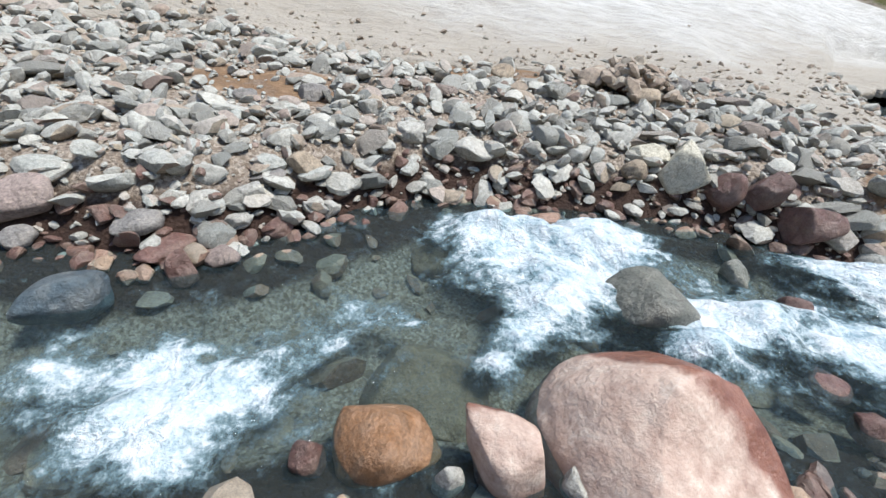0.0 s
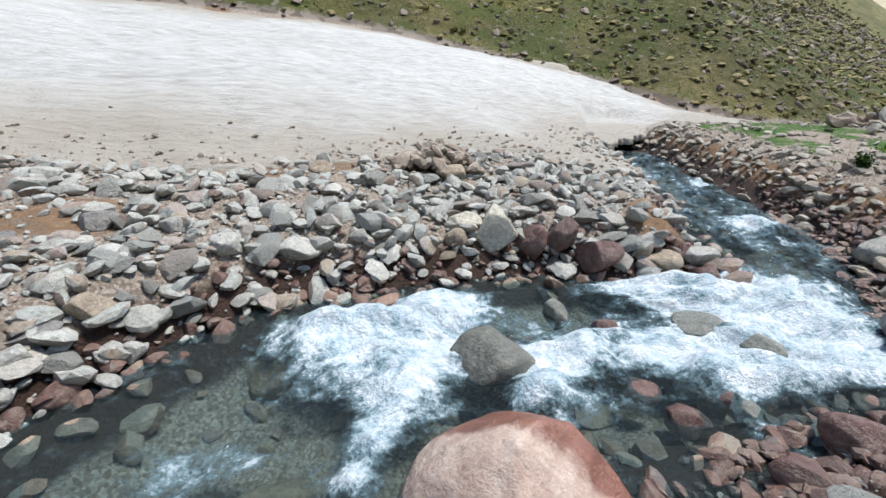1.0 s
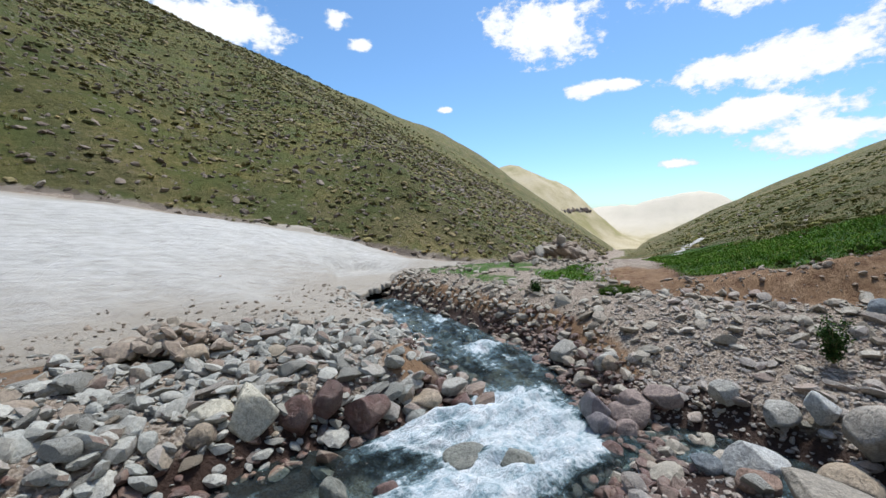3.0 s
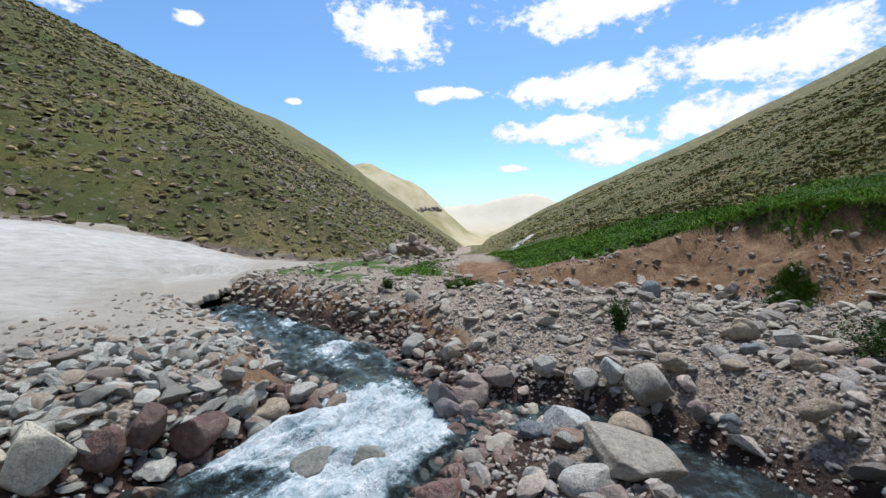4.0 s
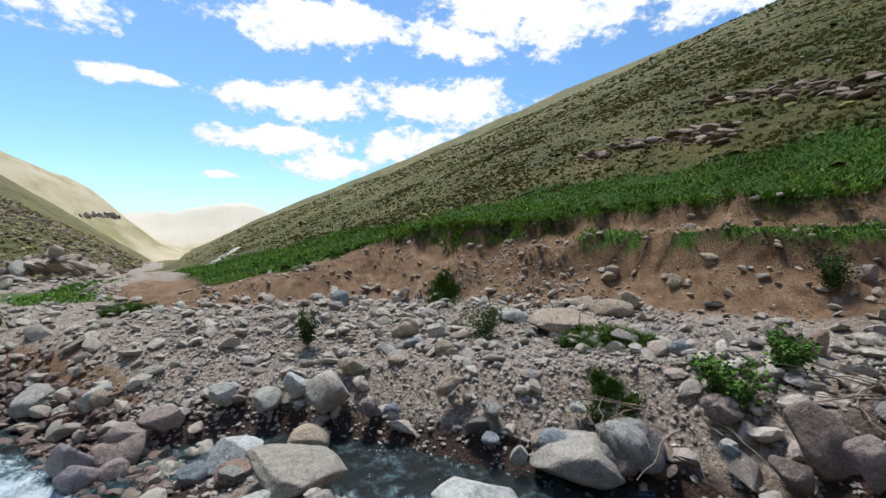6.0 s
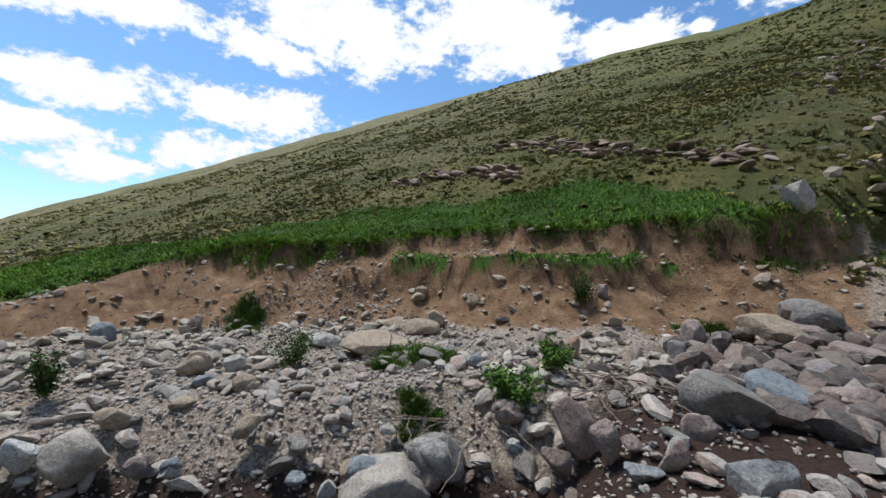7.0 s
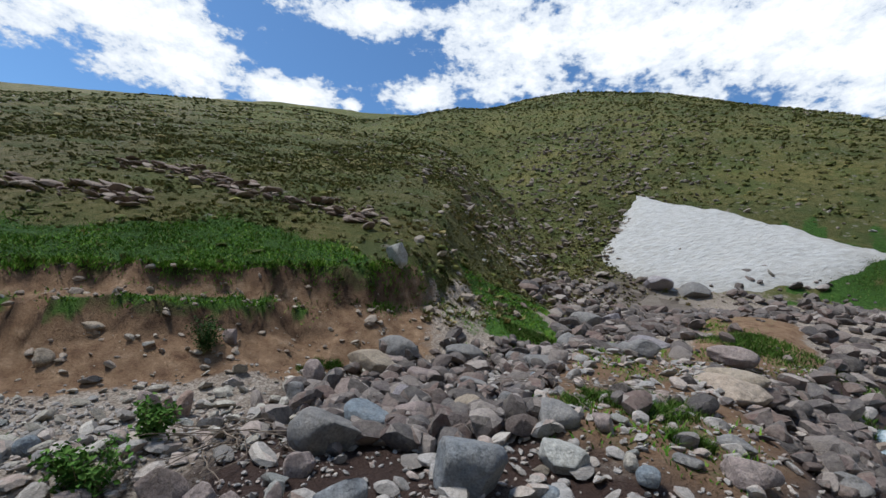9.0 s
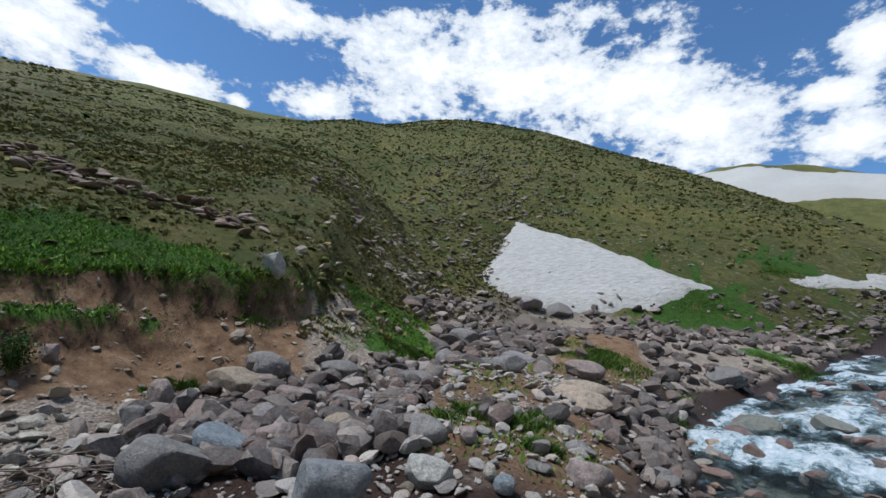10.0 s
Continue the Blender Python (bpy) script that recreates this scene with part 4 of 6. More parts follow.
x, y = polar_scatter(rng, 15000, 18, 190, 8, 120, left_hill, 0.6)
r = np.hypot(x, y)
strew("hill_scrub", scrub_mat, x, y, sizes(rng, len(x), 0.12, 0.40) * (0.6 + r / 80), rng, TUFTS, 0.2, 0.45, (0.6, 0.9), label="dry olive cushion scrub over the scree slope", category="scrub")
x, y = polar_scatter(rng, 20000, 18, 130, 8, 120, lambda x, y: (line_distance(x, y, FOOT)[0] > 0) * (0.25 + 0.75 * smooth(60, 5, line_distance(x, y, FOOT)[0])), 0.6)
r = np.hypot(x, y)
strew("hill_scree", scree_small, x, y, sizes(rng, len(x), 0.06, 0.3, 2.6) * (0.7 + r / 100), rng, CHIP_KINDS, 0.45, 0.38, (0.5, 0.9), label="grey and brown scree on the slope", category="stones")
x, y = polar_scatter(rng, 24000, 8, 170, -160, 8, right_hill, 0.55)
r = np.hypot(x, y)
strew("slope_scrub", slope_mat, x, y, sizes(rng, len(x), 0.06, 0.2) * (0.5 + r / 55), rng, TUFTS, 0.2, 0.45, (0.6, 0.9), label="tussocks and low scrub on the grassy slope", category="scrub")
def near_slope(x, y):
    return np.clip(right_hill(x, y) * 1.6, 0, 1) * (0.3 + 0.7 * smooth(-0.1, 0.1, fbm(x, y, 0.9, 2, 67)))


x, y = polar_scatter(rng, 60000, 7.5, 34, -125, -4, near_slope, 0.7)
strew("slope_grass", slope_mat, x, y, sizes(rng, len(x), 0.035, 0.12, 1.6) * (0.75 + np.hypot(x, y) / 60), rng, TUFTS, 0.25, 0.35, (0.6, 1.1), label="short olive and brown grass of the near slope", category="grass")
x, y = polar_scatter(rng, 16000, 6.5, 48, -125, 5, right_hill, 0.75)
strew("slope_tussocks", slope_mat, x, y, sizes(rng, len(x), 0.04, 0.15, 1.6) * (0.6 + np.hypot(x, y) / 60), rng, TUFTS, 0.2, 0.4, (0.6, 1.0), label="small olive tussocks on the near slope", category="scrub")
x, y = polar_scatter(rng, 34000, 7.5, 150, -165, 5, right_hill, 0.55)
strew("slope_cushions", cushion_mat, x, y, sizes(rng, len(x), 0.06, 0.24, 1.8) * (0.55 + np.hypot(x, y) / 62), rng, CUSHIONS, 0.2, 0.4, (0.4, 0.8), label="rounded olive cushion plants over the slope", category="scrub")
x, y = polar_scatter(rng, 15000, 18, 170, 8, 120, left_hill, 0.55)
strew("hill_cushions", scrub_mat, x, y, sizes(rng, len(x), 0.1, 0.34, 1.8) * (0.6 + np.hypot(x, y) / 85), rng, CUSHIONS, 0.2, 0.4, (0.4, 0.8), label="rounded olive cushion plants among the scree", category="scrub")
x, y = polar_scatter(rng, 7000, 34, 92, -150, -84, lambda x, y: 0.9 * (stream(x, y)[1] > 5) * (height(x, y, False) > 6), 0.7)
strew("dome_scrub", slope_mat, x, y, sizes(rng, len(x), 0.12, 0.36, 1.5), rng, TUFTS, 0.2, 0.4, (0.6, 1.0), label="dark green scrub over the domed hill", category="scrub")
x, y = polar_scatter(rng, 10000, 8, 110, -160, 5, lambda x, y: right_hill(x, y) * smooth(0.25, -0.1, fbm(x, y, 6, 3, 77)), 0.55)
r = np.hypot(x, y)
strew("slope_stones", buff_small, x, y, sizes(rng, len(x), 0.04, 0.18, 3) * (0.6 + r / 70), rng, CHIP_KINDS, 0.35, 0.4, label="pale stones scattered on the slope", category="stones")


def gully_side(x, y):
    # The hillside above the boulder heap, where the two slopes meet.
    up = height(x, y, False) - water_level(x, y)
    return smooth(1.5, 2.2, up) * (stream(x, y)[1] > 2) * smooth(-0.02, 0.14, 0.12 + fbm(x, y, 1.6, 4, 64)) * smooth(2.5, -1.5, x + 1.5 * fbm(x, y, 2, 2, 66)) * smooth(-16, -11, x) * smooth(-32, -24, y)


x, y = scatter(rng, 8000, -16, 2.5, -32, -7.5, gully_side)
strew("gully_tussocks", scrub_mat, x, y, sizes(rng, len(x), 0.05, 0.2, 1.8), rng, TUFTS, 0.25, 0.3, (0.5, 0.9), label="olive and brown tussocks in the gully", category="scrub")
x, y = scatter(rng, 5200, -16, 2.0, -30, -7.2, lambda x, y: gully_side(x, y) * smooth(0.2, -0.1, fbm(x, y, 2.5, 3, 65)))
strew("gully_stones", buff_small, x, y, sizes(rng, len(x), 0.03, 0.2, 3.0), rng, CHIP_KINDS, 0.35, 0.3, label="brown stones strewn down the gully side", category="stones")



def scree_band(x, y):
    s, n = spur(x, y)
    return np.exp(-((n - 4) / 6.5) ** 2) * smooth(6, 12, s) * smooth(60, 30, s) * (height(x, y, False) > water_level(x, y) + 2.0)


x, y = scatter(rng, 8000, -32, 8, -52, -12, scree_band)
strew("gully_scree", scree_small, x, y, sizes(rng, len(x), 0.05, 0.32, 2.8), rng, CHIP_KINDS, 0.4, 0.3, (0.5, 0.9), label="brown scree above and beside the snow patch", category="stones")


# -- boulders, one by one --
def plain_stone(name, base, wet=False):
    r, g, b = base
    return stone_material(name, [(0, (r * 0.85, g * 0.85, b * 0.85)), (0.5, base), (1, (r * 1.12, g * 1.12, b * 1.12))], False, wet)


def crusted_stone():
    """Red stone with a pale dry crust over its crown."""
    m = Mat("crusted red stone", 0.85, 0.3)
    n = m.noise(3.0, 6, 0.6)
    high = m.t.nodes.new("ShaderNodeSeparateXYZ")
    m.link(m.place, high.inputs[0])
    dry = m.math("MULTIPLY", m.step(m.math("ADD", m.math("MULTIPLY", high.outputs[1], -1.0), m.math("MULTIPLY", m.math("SUBTRACT", n, 0.5), 0.5)), -0.14, -0.04), m.step(high.outputs[2], -0.15, 0.0))
    red = m.ramp(m.noise(7, 6, 0.65), [(0.3, (0.13, 0.055, 0.04)), (0.7, (0.27, 0.13, 0.09))])
    crust = m.ramp(m.noise(9, 7, 0.7), [(0.3, (0.30, 0.20, 0.16)), (0.55, (0.44, 0.335, 0.275)), (0.75, (0.56, 0.48, 0.41))])
    m.color(m.mix(dry, red, crust))
    m.rough(m.ramp(dry, [(0, (0.3, 0.3, 0.3)), (1, (0.9, 0.9, 0.9))]))
    m.bump(m.math("ADD", n, m.math("MULTIPLY", m.noise(40, 5, 0.7), 0.15)), 0.08, 0.7)
    return m.m


crusted = crusted_stone()
BOULDERS = {
    "tan": (plain_stone("buff stone", (0.34, 0.275, 0.205)), "buff-coloured rounded rock lying among stones"),
    "pale": (plain_stone("light grey stone", (0.40, 0.39, 0.355)), "pale grey rock lying on the stony bank"),
    "white": (plain_stone("whitish stone", (0.50, 0.51, 0.50)), "whitish smooth slab beside the trickle"),
    "grey": (plain_stone("mid grey stone", (0.205, 0.195, 0.187)), "weathered grey boulder on the stony flat"),
    "blue": (plain_stone("blue grey stone", (0.19, 0.22, 0.245)), "blue-grey rounded rock among paler stones"),
    "bluegrey": (plain_stone("slate grey stone", (0.215, 0.225, 0.235)), "slate-grey angular boulder on damp earth"),
    "pink": (plain_stone("pinkish stone", (0.28, 0.22, 0.20)), "pinkish grey rock on the bank"),
    "red": (plain_stone("brown red stone", (0.28, 0.19, 0.15)), "brownish red split rock"),
    "purple": (plain_stone("mauve stone", (0.25, 0.22, 0.23), True), "damp mauve-grey rock at the water's edge"),
    "wetred": (plain_stone("wet brown red stone", (0.135, 0.068, 0.056), True), "wet brown-red rock at the water's edge"),
    "wetorange": (plain_stone("wet rust stone", (0.26, 0.13, 0.06), True), "wet rust-brown rock in the stream"),
    "wetbrown": (plain_stone("drowned brown stone", (0.24, 0.17, 0.11), True), "brown rock under the clear water"),
    "wetgrey": (plain_stone("wet grey stone", (0.16, 0.165, 0.14), True), "wet dark grey rock in the white water"),
    "wetblue": (plain_stone("wet slate stone", (0.06, 0.09, 0.11), True), "wet dark blue-grey rock in the stream"),
    "brown": (plain_stone("mauve brown stone", (0.215, 0.165, 0.145)), "mauve-brown slab resting on other stones"),
    "buffpale": (plain_stone("pale buff stone", (0.36, 0.325, 0.275)), "pale buff rock with worn edges"),
    "tanflat": (plain_stone("flat buff stone", (0.36, 0.285, 0.22)), "flat buff slab lying on the ground"),
    "tanpale": (plain_stone("warm grey stone", (0.35, 0.32, 0.28)), "warm grey boulder beside the trickle"),
    "palegrey": (plain_stone("clean grey stone", (0.36, 0.355, 0.335)), "light grey boulder beside the trickle"),
    "whiteslab": (plain_stone("light slab stone", (0.44, 0.445, 0.42)), "large whitish slab lying beside the trickle"),
    "cream": (plain_stone("cream stone", (0.52, 0.49, 0.40)), "cream-white block at the edge of the bank"),
    "redbig": (crusted, "large red boulder with a pale dried crown in the stream"),
    "pinkwhite": (crusted, "red rock with a whitish dry face in the stream"),
}


def boulder(kind, x, y, z, sx, sy, sz, turn, lean, seed):
    level = 5 if sx > 0.36 else 4
    cuts = 3 if kind == "redbig" else 5 if kind in ("grey", "tan", "palegrey", "blue") else 10 if seed % 3 else 7
    sharp = kind in ("white", "whiteslab", "bluegrey", "pale", "tanflat", "brown", "cream")
    p, f = rock_verts(1000 + seed, level, cuts + 3 if sharp else cuts, 1.0, 0.07 if sharp else 0.11, 0.96 if sharp else 0.84)
    if kind == "redbig":
        # A blunt pyramid.
        p[:, :2] *= (1.0 - 0.42 * p[:, 2:])
        z -= 0.05
    p = p * np.array([sx, sy, sz]) * 1.06
    material, label = BOULDERS[kind]
    if kind == "tanflat":
        z -= 0.35 * sz
        sz *= 0.42
    if kind == "wetbrown":
        z = float(water_level(np.array(x), np.array(y))) - 0.05 - 0.9 * sz
    ob = new("boulder" if sx > 0.12 else "rock", mesh_from("boulder", p, f, material))
    ob.matrix_world = pose(x, y, z, 0, 0, turn) @ pose(0, 0, 0, 0, lean, 0)
    return tagged(ob, label, "rock", "rocks by the stream")


boulder("tan", -1.03, 3.55, 0.30, 0.16, 0.13, 0.14, 18, 0, 1)
boulder("pale", -0.96, 3.30, 0.04, 0.11, 0.09, 0.09, 18, 0, 2)
boulder("pale", -0.82, 3.33, -0.02, 0.10, 0.08, 0.10, 16, 0, 3)
boulder("wetred", -1.65, 2.41, 0.01, 0.11, 0.09, 0.16, 36, 0, 4)
boulder("pink", -1.50, 2.57, 0.00, 0.15, 0.12, 0.10, 32, 0, 5)
boulder("wetred", -1.87, 2.62, 0.03, 0.21, 0.17, 0.10, 37, 0, 6)
boulder("pale", 0.55, 4.20, 0.26, 0.23, 0.19, 0.11, -6, 0, 7)
boulder("cream", 2.68, 3.89, 0.26, 0.25, 0.20, 0.25, -34, 0, 8)
boulder("cream", 2.36, 4.09, 0.32, 0.22, 0.18, 0.10, -29, 0, 9)
boulder("wetred", 3.32, 3.55, 0.20, 0.19, 0.15, 0.30, -42, 25, 10)
boulder("wetred", 3.01, 3.66, 0.11, 0.17, 0.14, 0.24, -39, 20, 11)
boulder("wetred", 3.62, 3.22, 0.03, 0.27, 0.21, 0.21, -48, 0, 12)
boulder("tan", 4.34, 2.94, -0.04, 0.23, 0.19, 0.11, -55, 0, 13)
boulder("pale", 4.78, 2.83, -0.01, 0.21, 0.17, 0.12, -59, 0, 14)
boulder("wetred", 4.71, 2.59, -0.15, 0.16, 0.13, 0.12, -61, 0, 15)
boulder("pale", 4.35, 3.16, 0.14, 0.16, 0.13, 0.08, -53, 0, 16)
boulder("tan", 2.20, 3.94, 0.20, 0.12, 0.10, 0.11, -28, 0, 17)
boulder("pink", 3.09, 6.18, 0.56, 0.23, 0.18, 0.11, -26, 0, 18)
boulder("tan", 2.89, 5.42, 0.49, 0.21, 0.17, 0.16, -27, 0, 19)
boulder("grey", 3.49, 5.86, 0.56, 0.17, 0.13, 0.13, -30, 0, 20)
boulder("wetred", 2.82, 5.86, 0.52, 0.17, 0.13, 0.11, -25, 0, 21)
boulder("tan", 1.11, 6.11, 0.60, 0.16, 0.13, 0.12, -9, 0, 22)
boulder("grey", -1.87, 4.64, 0.60, 0.13, 0.10, 0.06, 23, 0, 23)
boulder("pale", -0.50, 4.74, 0.50, 0.19, 0.15, 0.10, 7, 0, 24)
boulder("pale", -0.09, 4.27, 0.41, 0.15, 0.12, 0.13, 3, 0, 25)
boulder("grey", -1.22, 4.91, 0.57, 0.19, 0.15, 0.10, 15, 0, 26)
boulder("pale", -1.38, 3.17, 0.24, 0.11, 0.09, 0.10, 25, 0, 27)
boulder("grey", -1.30, 3.34, 0.29, 0.16, 0.13, 0.08, 23, 0, 28)
boulder("pale", -1.74, 2.93, 0.26, 0.10, 0.08, 0.08, 32, 0, 29)
boulder("pale", -1.47, 2.92, 0.11, 0.12, 0.10, 0.06, 29, 0, 30)
boulder("grey", -2.07, 2.72, 0.20, 0.17, 0.13, 0.08, 39, 0, 31)
boulder("wetred", -1.19, 3.03, -0.01, 0.13, 0.11, 0.09, 23, 0, 32)
boulder("redbig", 1.31, 1.09, 0.00, 0.68, 0.55, 0.44, -51, 0, 33)
boulder("pinkwhite", 0.46, 1.10, -0.03, 0.25, 0.20, 0.33, -24, 0, 34)
boulder("pale", 0.15, 1.00, -0.12, 0.08, 0.06, 0.13, -9, 0, 35)
boulder("pale", 0.80, 0.97, -0.12, 0.13, 0.10, 0.11, -40, 0, 36)
boulder("wetorange", -0.16, 1.20, -0.07, 0.27, 0.22, 0.22, 7, 0, 37)
boulder("wetbrown", 0.05, 1.63, -0.05, 0.42, 0.33, 0.28, -3, 0, 38)
boulder("wetbrown", 0.11, 3.02, -0.12, 0.22, 0.18, 0.13, -2, 0, 39)
boulder("wetbrown", 0.15, 3.58, -0.10, 0.22, 0.18, 0.12, -3, 0, 40)
boulder("wetgrey", 1.69, 2.26, -0.11, 0.35, 0.28, 0.21, -33, 0, 41)
boulder("wetblue", -2.17, 2.03, 0.05, 0.26, 0.21, 0.16, 47, 0, 42)
boulder("pink", -2.83, 2.76, 0.34, 0.19, 0.15, 0.15, 46, 0, 43)
boulder("grey", -2.82, 2.59, 0.14, 0.10, 0.08, 0.08, 47, 0, 44)
boulder("wetred", -0.52, 1.10, -0.07, 0.09, 0.08, 0.17, 25, 0, 45)
boulder("wetred", 2.63, 1.26, -0.18, 0.15, 0.12, 0.08, -65, 0, 46)
boulder("wetred", 2.98, 1.28, -0.17, 0.12, 0.10, 0.13, -65, 0, 47)
boulder("wetorange", 3.31, 1.27, -0.19, 0.18, 0.14, 0.09, -67, 0, 48)
boulder("wetgrey", 3.10, 1.12, -0.19, 0.14, 0.11, 0.08, -69, 0, 49)
boulder("wetred", 2.60, 1.25, -0.17, 0.12, 0.09, 0.10, -62, 0, 50)
boulder("wetred", 2.58, 1.61, -0.18, 0.15, 0.12, 0.08, -55, 0, 51)
boulder("wetgrey", 2.95, 1.46, -0.19, 0.11, 0.08, 0.07, -62, 0, 52)
boulder("wetred", 3.33, 0.64, -0.03, 0.21, 0.17, 0.13, -78, 0, 53)
boulder("wetred", 2.76, 0.61, -0.05, 0.18, 0.14, 0.10, -76, 0, 54)
boulder("wetgrey", 2.62, 2.66, -0.16, 0.14, 0.12, 0.15, -40, 0, 55)
boulder("wetred", 2.88, 2.25, -0.17, 0.13, 0.11, 0.13, -48, 0, 56)
boulder("wetgrey", 3.70, 1.94, -0.18, 0.24, 0.20, 0.12, -60, 0, 57)
boulder("wetgrey", 3.93, 1.49, -0.18, 0.24, 0.19, 0.13, -67, 0, 58)
boulder("purple", 5.19, 1.12, -0.11, 0.20, 0.16, 0.24, -77, 0, 59)
boulder("pink", 5.26, 0.75, -0.05, 0.23, 0.18, 0.18, -81, 0, 60)
boulder("wetred", 4.52, 0.88, -0.20, 0.17, 0.13, 0.08, -78, 0, 61)
boulder("grey", 0.95, -4.56, 1.12, 0.33, 0.26, 0.22, -170, 0, 200)
boulder("blue", 0.60, -4.99, 1.12, 0.32, 0.25, 0.16, -176, 28, 201)
boulder("brown", 1.02, -6.24, 1.14, 0.38, 0.30, 0.15, -172, 18, 202)
boulder("tan", 0.91, -7.52, 1.32, 0.45, 0.35, 0.23, -175, 0, 203)
boulder("tan", -0.41, -5.40, 1.16, 0.26, 0.20, 0.18, -188, 0, 204)
boulder("buffpale", 0.21, -5.37, 1.12, 0.21, 0.16, 0.13, -181, 0, 205)
boulder("bluegrey", -0.22, -3.94, 1.08, 0.27, 0.21, 0.25, -188, -8, 206)
boulder("pale", -0.98, -4.25, 1.08, 0.23, 0.18, 0.14, -199, 6, 207)
boulder("grey", -1.09, -4.77, 1.32, 0.23, 0.18, 0.13, -198, 8, 208)
boulder("pink", 1.04, -4.05, 1.02, 0.12, 0.10, 0.11, -167, 0, 209)
boulder("brown", 1.83, -3.77, 0.85, 0.15, 0.11, 0.24, -153, -35, 210)
boulder("pink", 1.56, -3.66, 0.91, 0.10, 0.08, 0.18, -157, -15, 211)
boulder("bluegrey", 0.66, -3.60, 0.97, 0.18, 0.14, 0.14, -172, -10, 212)
boulder("bluegrey", 1.23, -3.40, 0.88, 0.13, 0.10, 0.07, -161, 0, 213)
boulder("pale", 1.09, -3.63, 0.96, 0.07, 0.06, 0.12, -164, 30, 214)
boulder("red", 2.70, -5.14, 1.10, 0.08, 0.07, 0.16, -152, -5, 215)
boulder("red", 2.57, -5.25, 1.11, 0.09, 0.07, 0.17, -153, 12, 216)
boulder("pink", 2.97, -5.32, 1.12, 0.10, 0.08, 0.18, -150, -25, 217)
boulder("grey", 0.61, -7.84, 1.55, 0.36, 0.28, 0.22, -177, 0, 218)
boulder("pink", 0.06, -7.33, 1.24, 0.32, 0.25, 0.17, -182, 0, 219)
boulder("pink", 1.66, -6.73, 1.26, 0.14, 0.11, 0.20, -167, 0, 220)
boulder("grey", 1.63, -5.83, 1.15, 0.10, 0.08, 0.16, -165, 0, 221)
boulder("grey", -0.48, -7.98, 1.50, 0.37, 0.29, 0.18, -186, 0, 222)
boulder("grey", -0.55, -6.71, 1.24, 0.20, 0.15, 0.14, -188, 0, 223)
boulder("grey", -0.84, -5.67, 1.22, 0.12, 0.10, 0.13, -192, 0, 224)
boulder("pink", -1.50, -4.59, 1.30, 0.12, 0.10, 0.10, -204, 20, 225)
boulder("grey", -3.88, -8.46, 1.69, 0.34, 0.27, 0.20, -208, 0, 226)
boulder("tanflat", -4.22, -6.73, 1.43, 0.49, 0.38, 0.25, -216, 0, 227)
boulder("pink", -5.70, -8.71, 1.62, 0.46, 0.36, 0.23, -216, 0, 228)
boulder("pink", -2.36, -4.05, 1.11, 0.25, 0.20, 0.13, -217, 0, 229)
boulder("buffpale", -1.50, -4.08, 1.13, 0.06, 0.05, 0.08, -207, 0, 230)
boulder("blue", -1.57, -3.95, 1.08, 0.09, 0.07, 0.08, -209, 0, 231)
boulder("blue", -0.77, -3.86, 0.97, 0.10, 0.08, 0.06, -198, 0, 232)
boulder("pink", 2.52, -3.86, 0.76, 0.14, 0.11, 0.08, -145, 0, 233)
boulder("grey", -1.98, -4.13, 1.16, 0.11, 0.09, 0.06, -213, 0, 234)
boulder("grey", -2.79, -4.67, 1.14, 0.15, 0.12, 0.09, -217, 0, 235)
boulder("tan", 4.77, -5.23, 1.11, 0.14, 0.11, 0.18, -136, 0, 236)
boulder("tan", 5.28, -4.87, 1.03, 0.21, 0.16, 0.10, -130, 0, 237)
boulder("tan", 4.81, -4.98, 1.06, 0.27, 0.21, 0.13, -134, 0, 238)
boulder("tanflat", 4.66, -4.34, 0.96, 0.24, 0.19, 0.12, -130, 0, 239)
boulder("blue", 3.26, -4.32, 0.98, 0.09, 0.07, 0.09, -141, 0, 240)
boulder("grey", 0.31, -3.60, 0.92, 0.08, 0.07, 0.05, -179, 0, 241)
boulder("pale", -0.28, -3.59, 0.93, 0.08, 0.06, 0.04, -190, 0, 242)
boulder("buffpale", -0.04, -3.65, 0.94, 0.09, 0.07, 0.04, -186, 0, 243)
boulder("grey", -4.85, -13.79, 2.05, 0.50, 0.39, 0.37, -201, 0, 244)
boulder("purple", -6.33, -15.14, 2.17, 0.40, 0.31, 0.31, -204, 0, 245)
boulder("pink", -2.07, -9.02, 1.57, 0.29, 0.23, 0.17, -195, 0, 246)
boulder("grey", -3.01, -9.84, 1.70, 0.27, 0.21, 0.20, -200, 0, 247)
boulder("grey", -1.59, -8.41, 1.47, 0.25, 0.20, 0.14, -193, 0, 248)
boulder("grey", -12.71, -20.51, 3.79, 0.68, 0.53, 0.45, -213, 0, 249)
boulder("purple", -11.41, -21.39, 4.10, 0.72, 0.56, 0.42, -209, 0, 250)
boulder("tan", 4.65, -5.97, 1.42, 0.11, 0.09, 0.11, -141, 0, 251)
boulder("tan", 4.51, -6.46, 1.76, 0.16, 0.12, 0.08, -144, 0, 252)
boulder("pink", 2.92, -6.91, 1.69, 0.10, 0.08, 0.13, -157, 0, 253)
boulder("tan", 5.69, -5.83, 1.47, 0.12, 0.09, 0.12, -134, 0, 254)
boulder("pale", 0.79, -9.21, 3.32, 0.21, 0.17, 0.33, -176, -12, 255)
boulder("tan", 5.68, -5.73, 1.38, 0.14, 0.11, 0.08, -133, 0, 256)
boulder("palegrey", 2.84, -3.22, 0.45, 0.21, 0.17, 0.16, -137, 28, 257)
boulder("pale", 3.05, -2.90, 0.32, 0.25, 0.20, 0.13, -131, 0, 258)
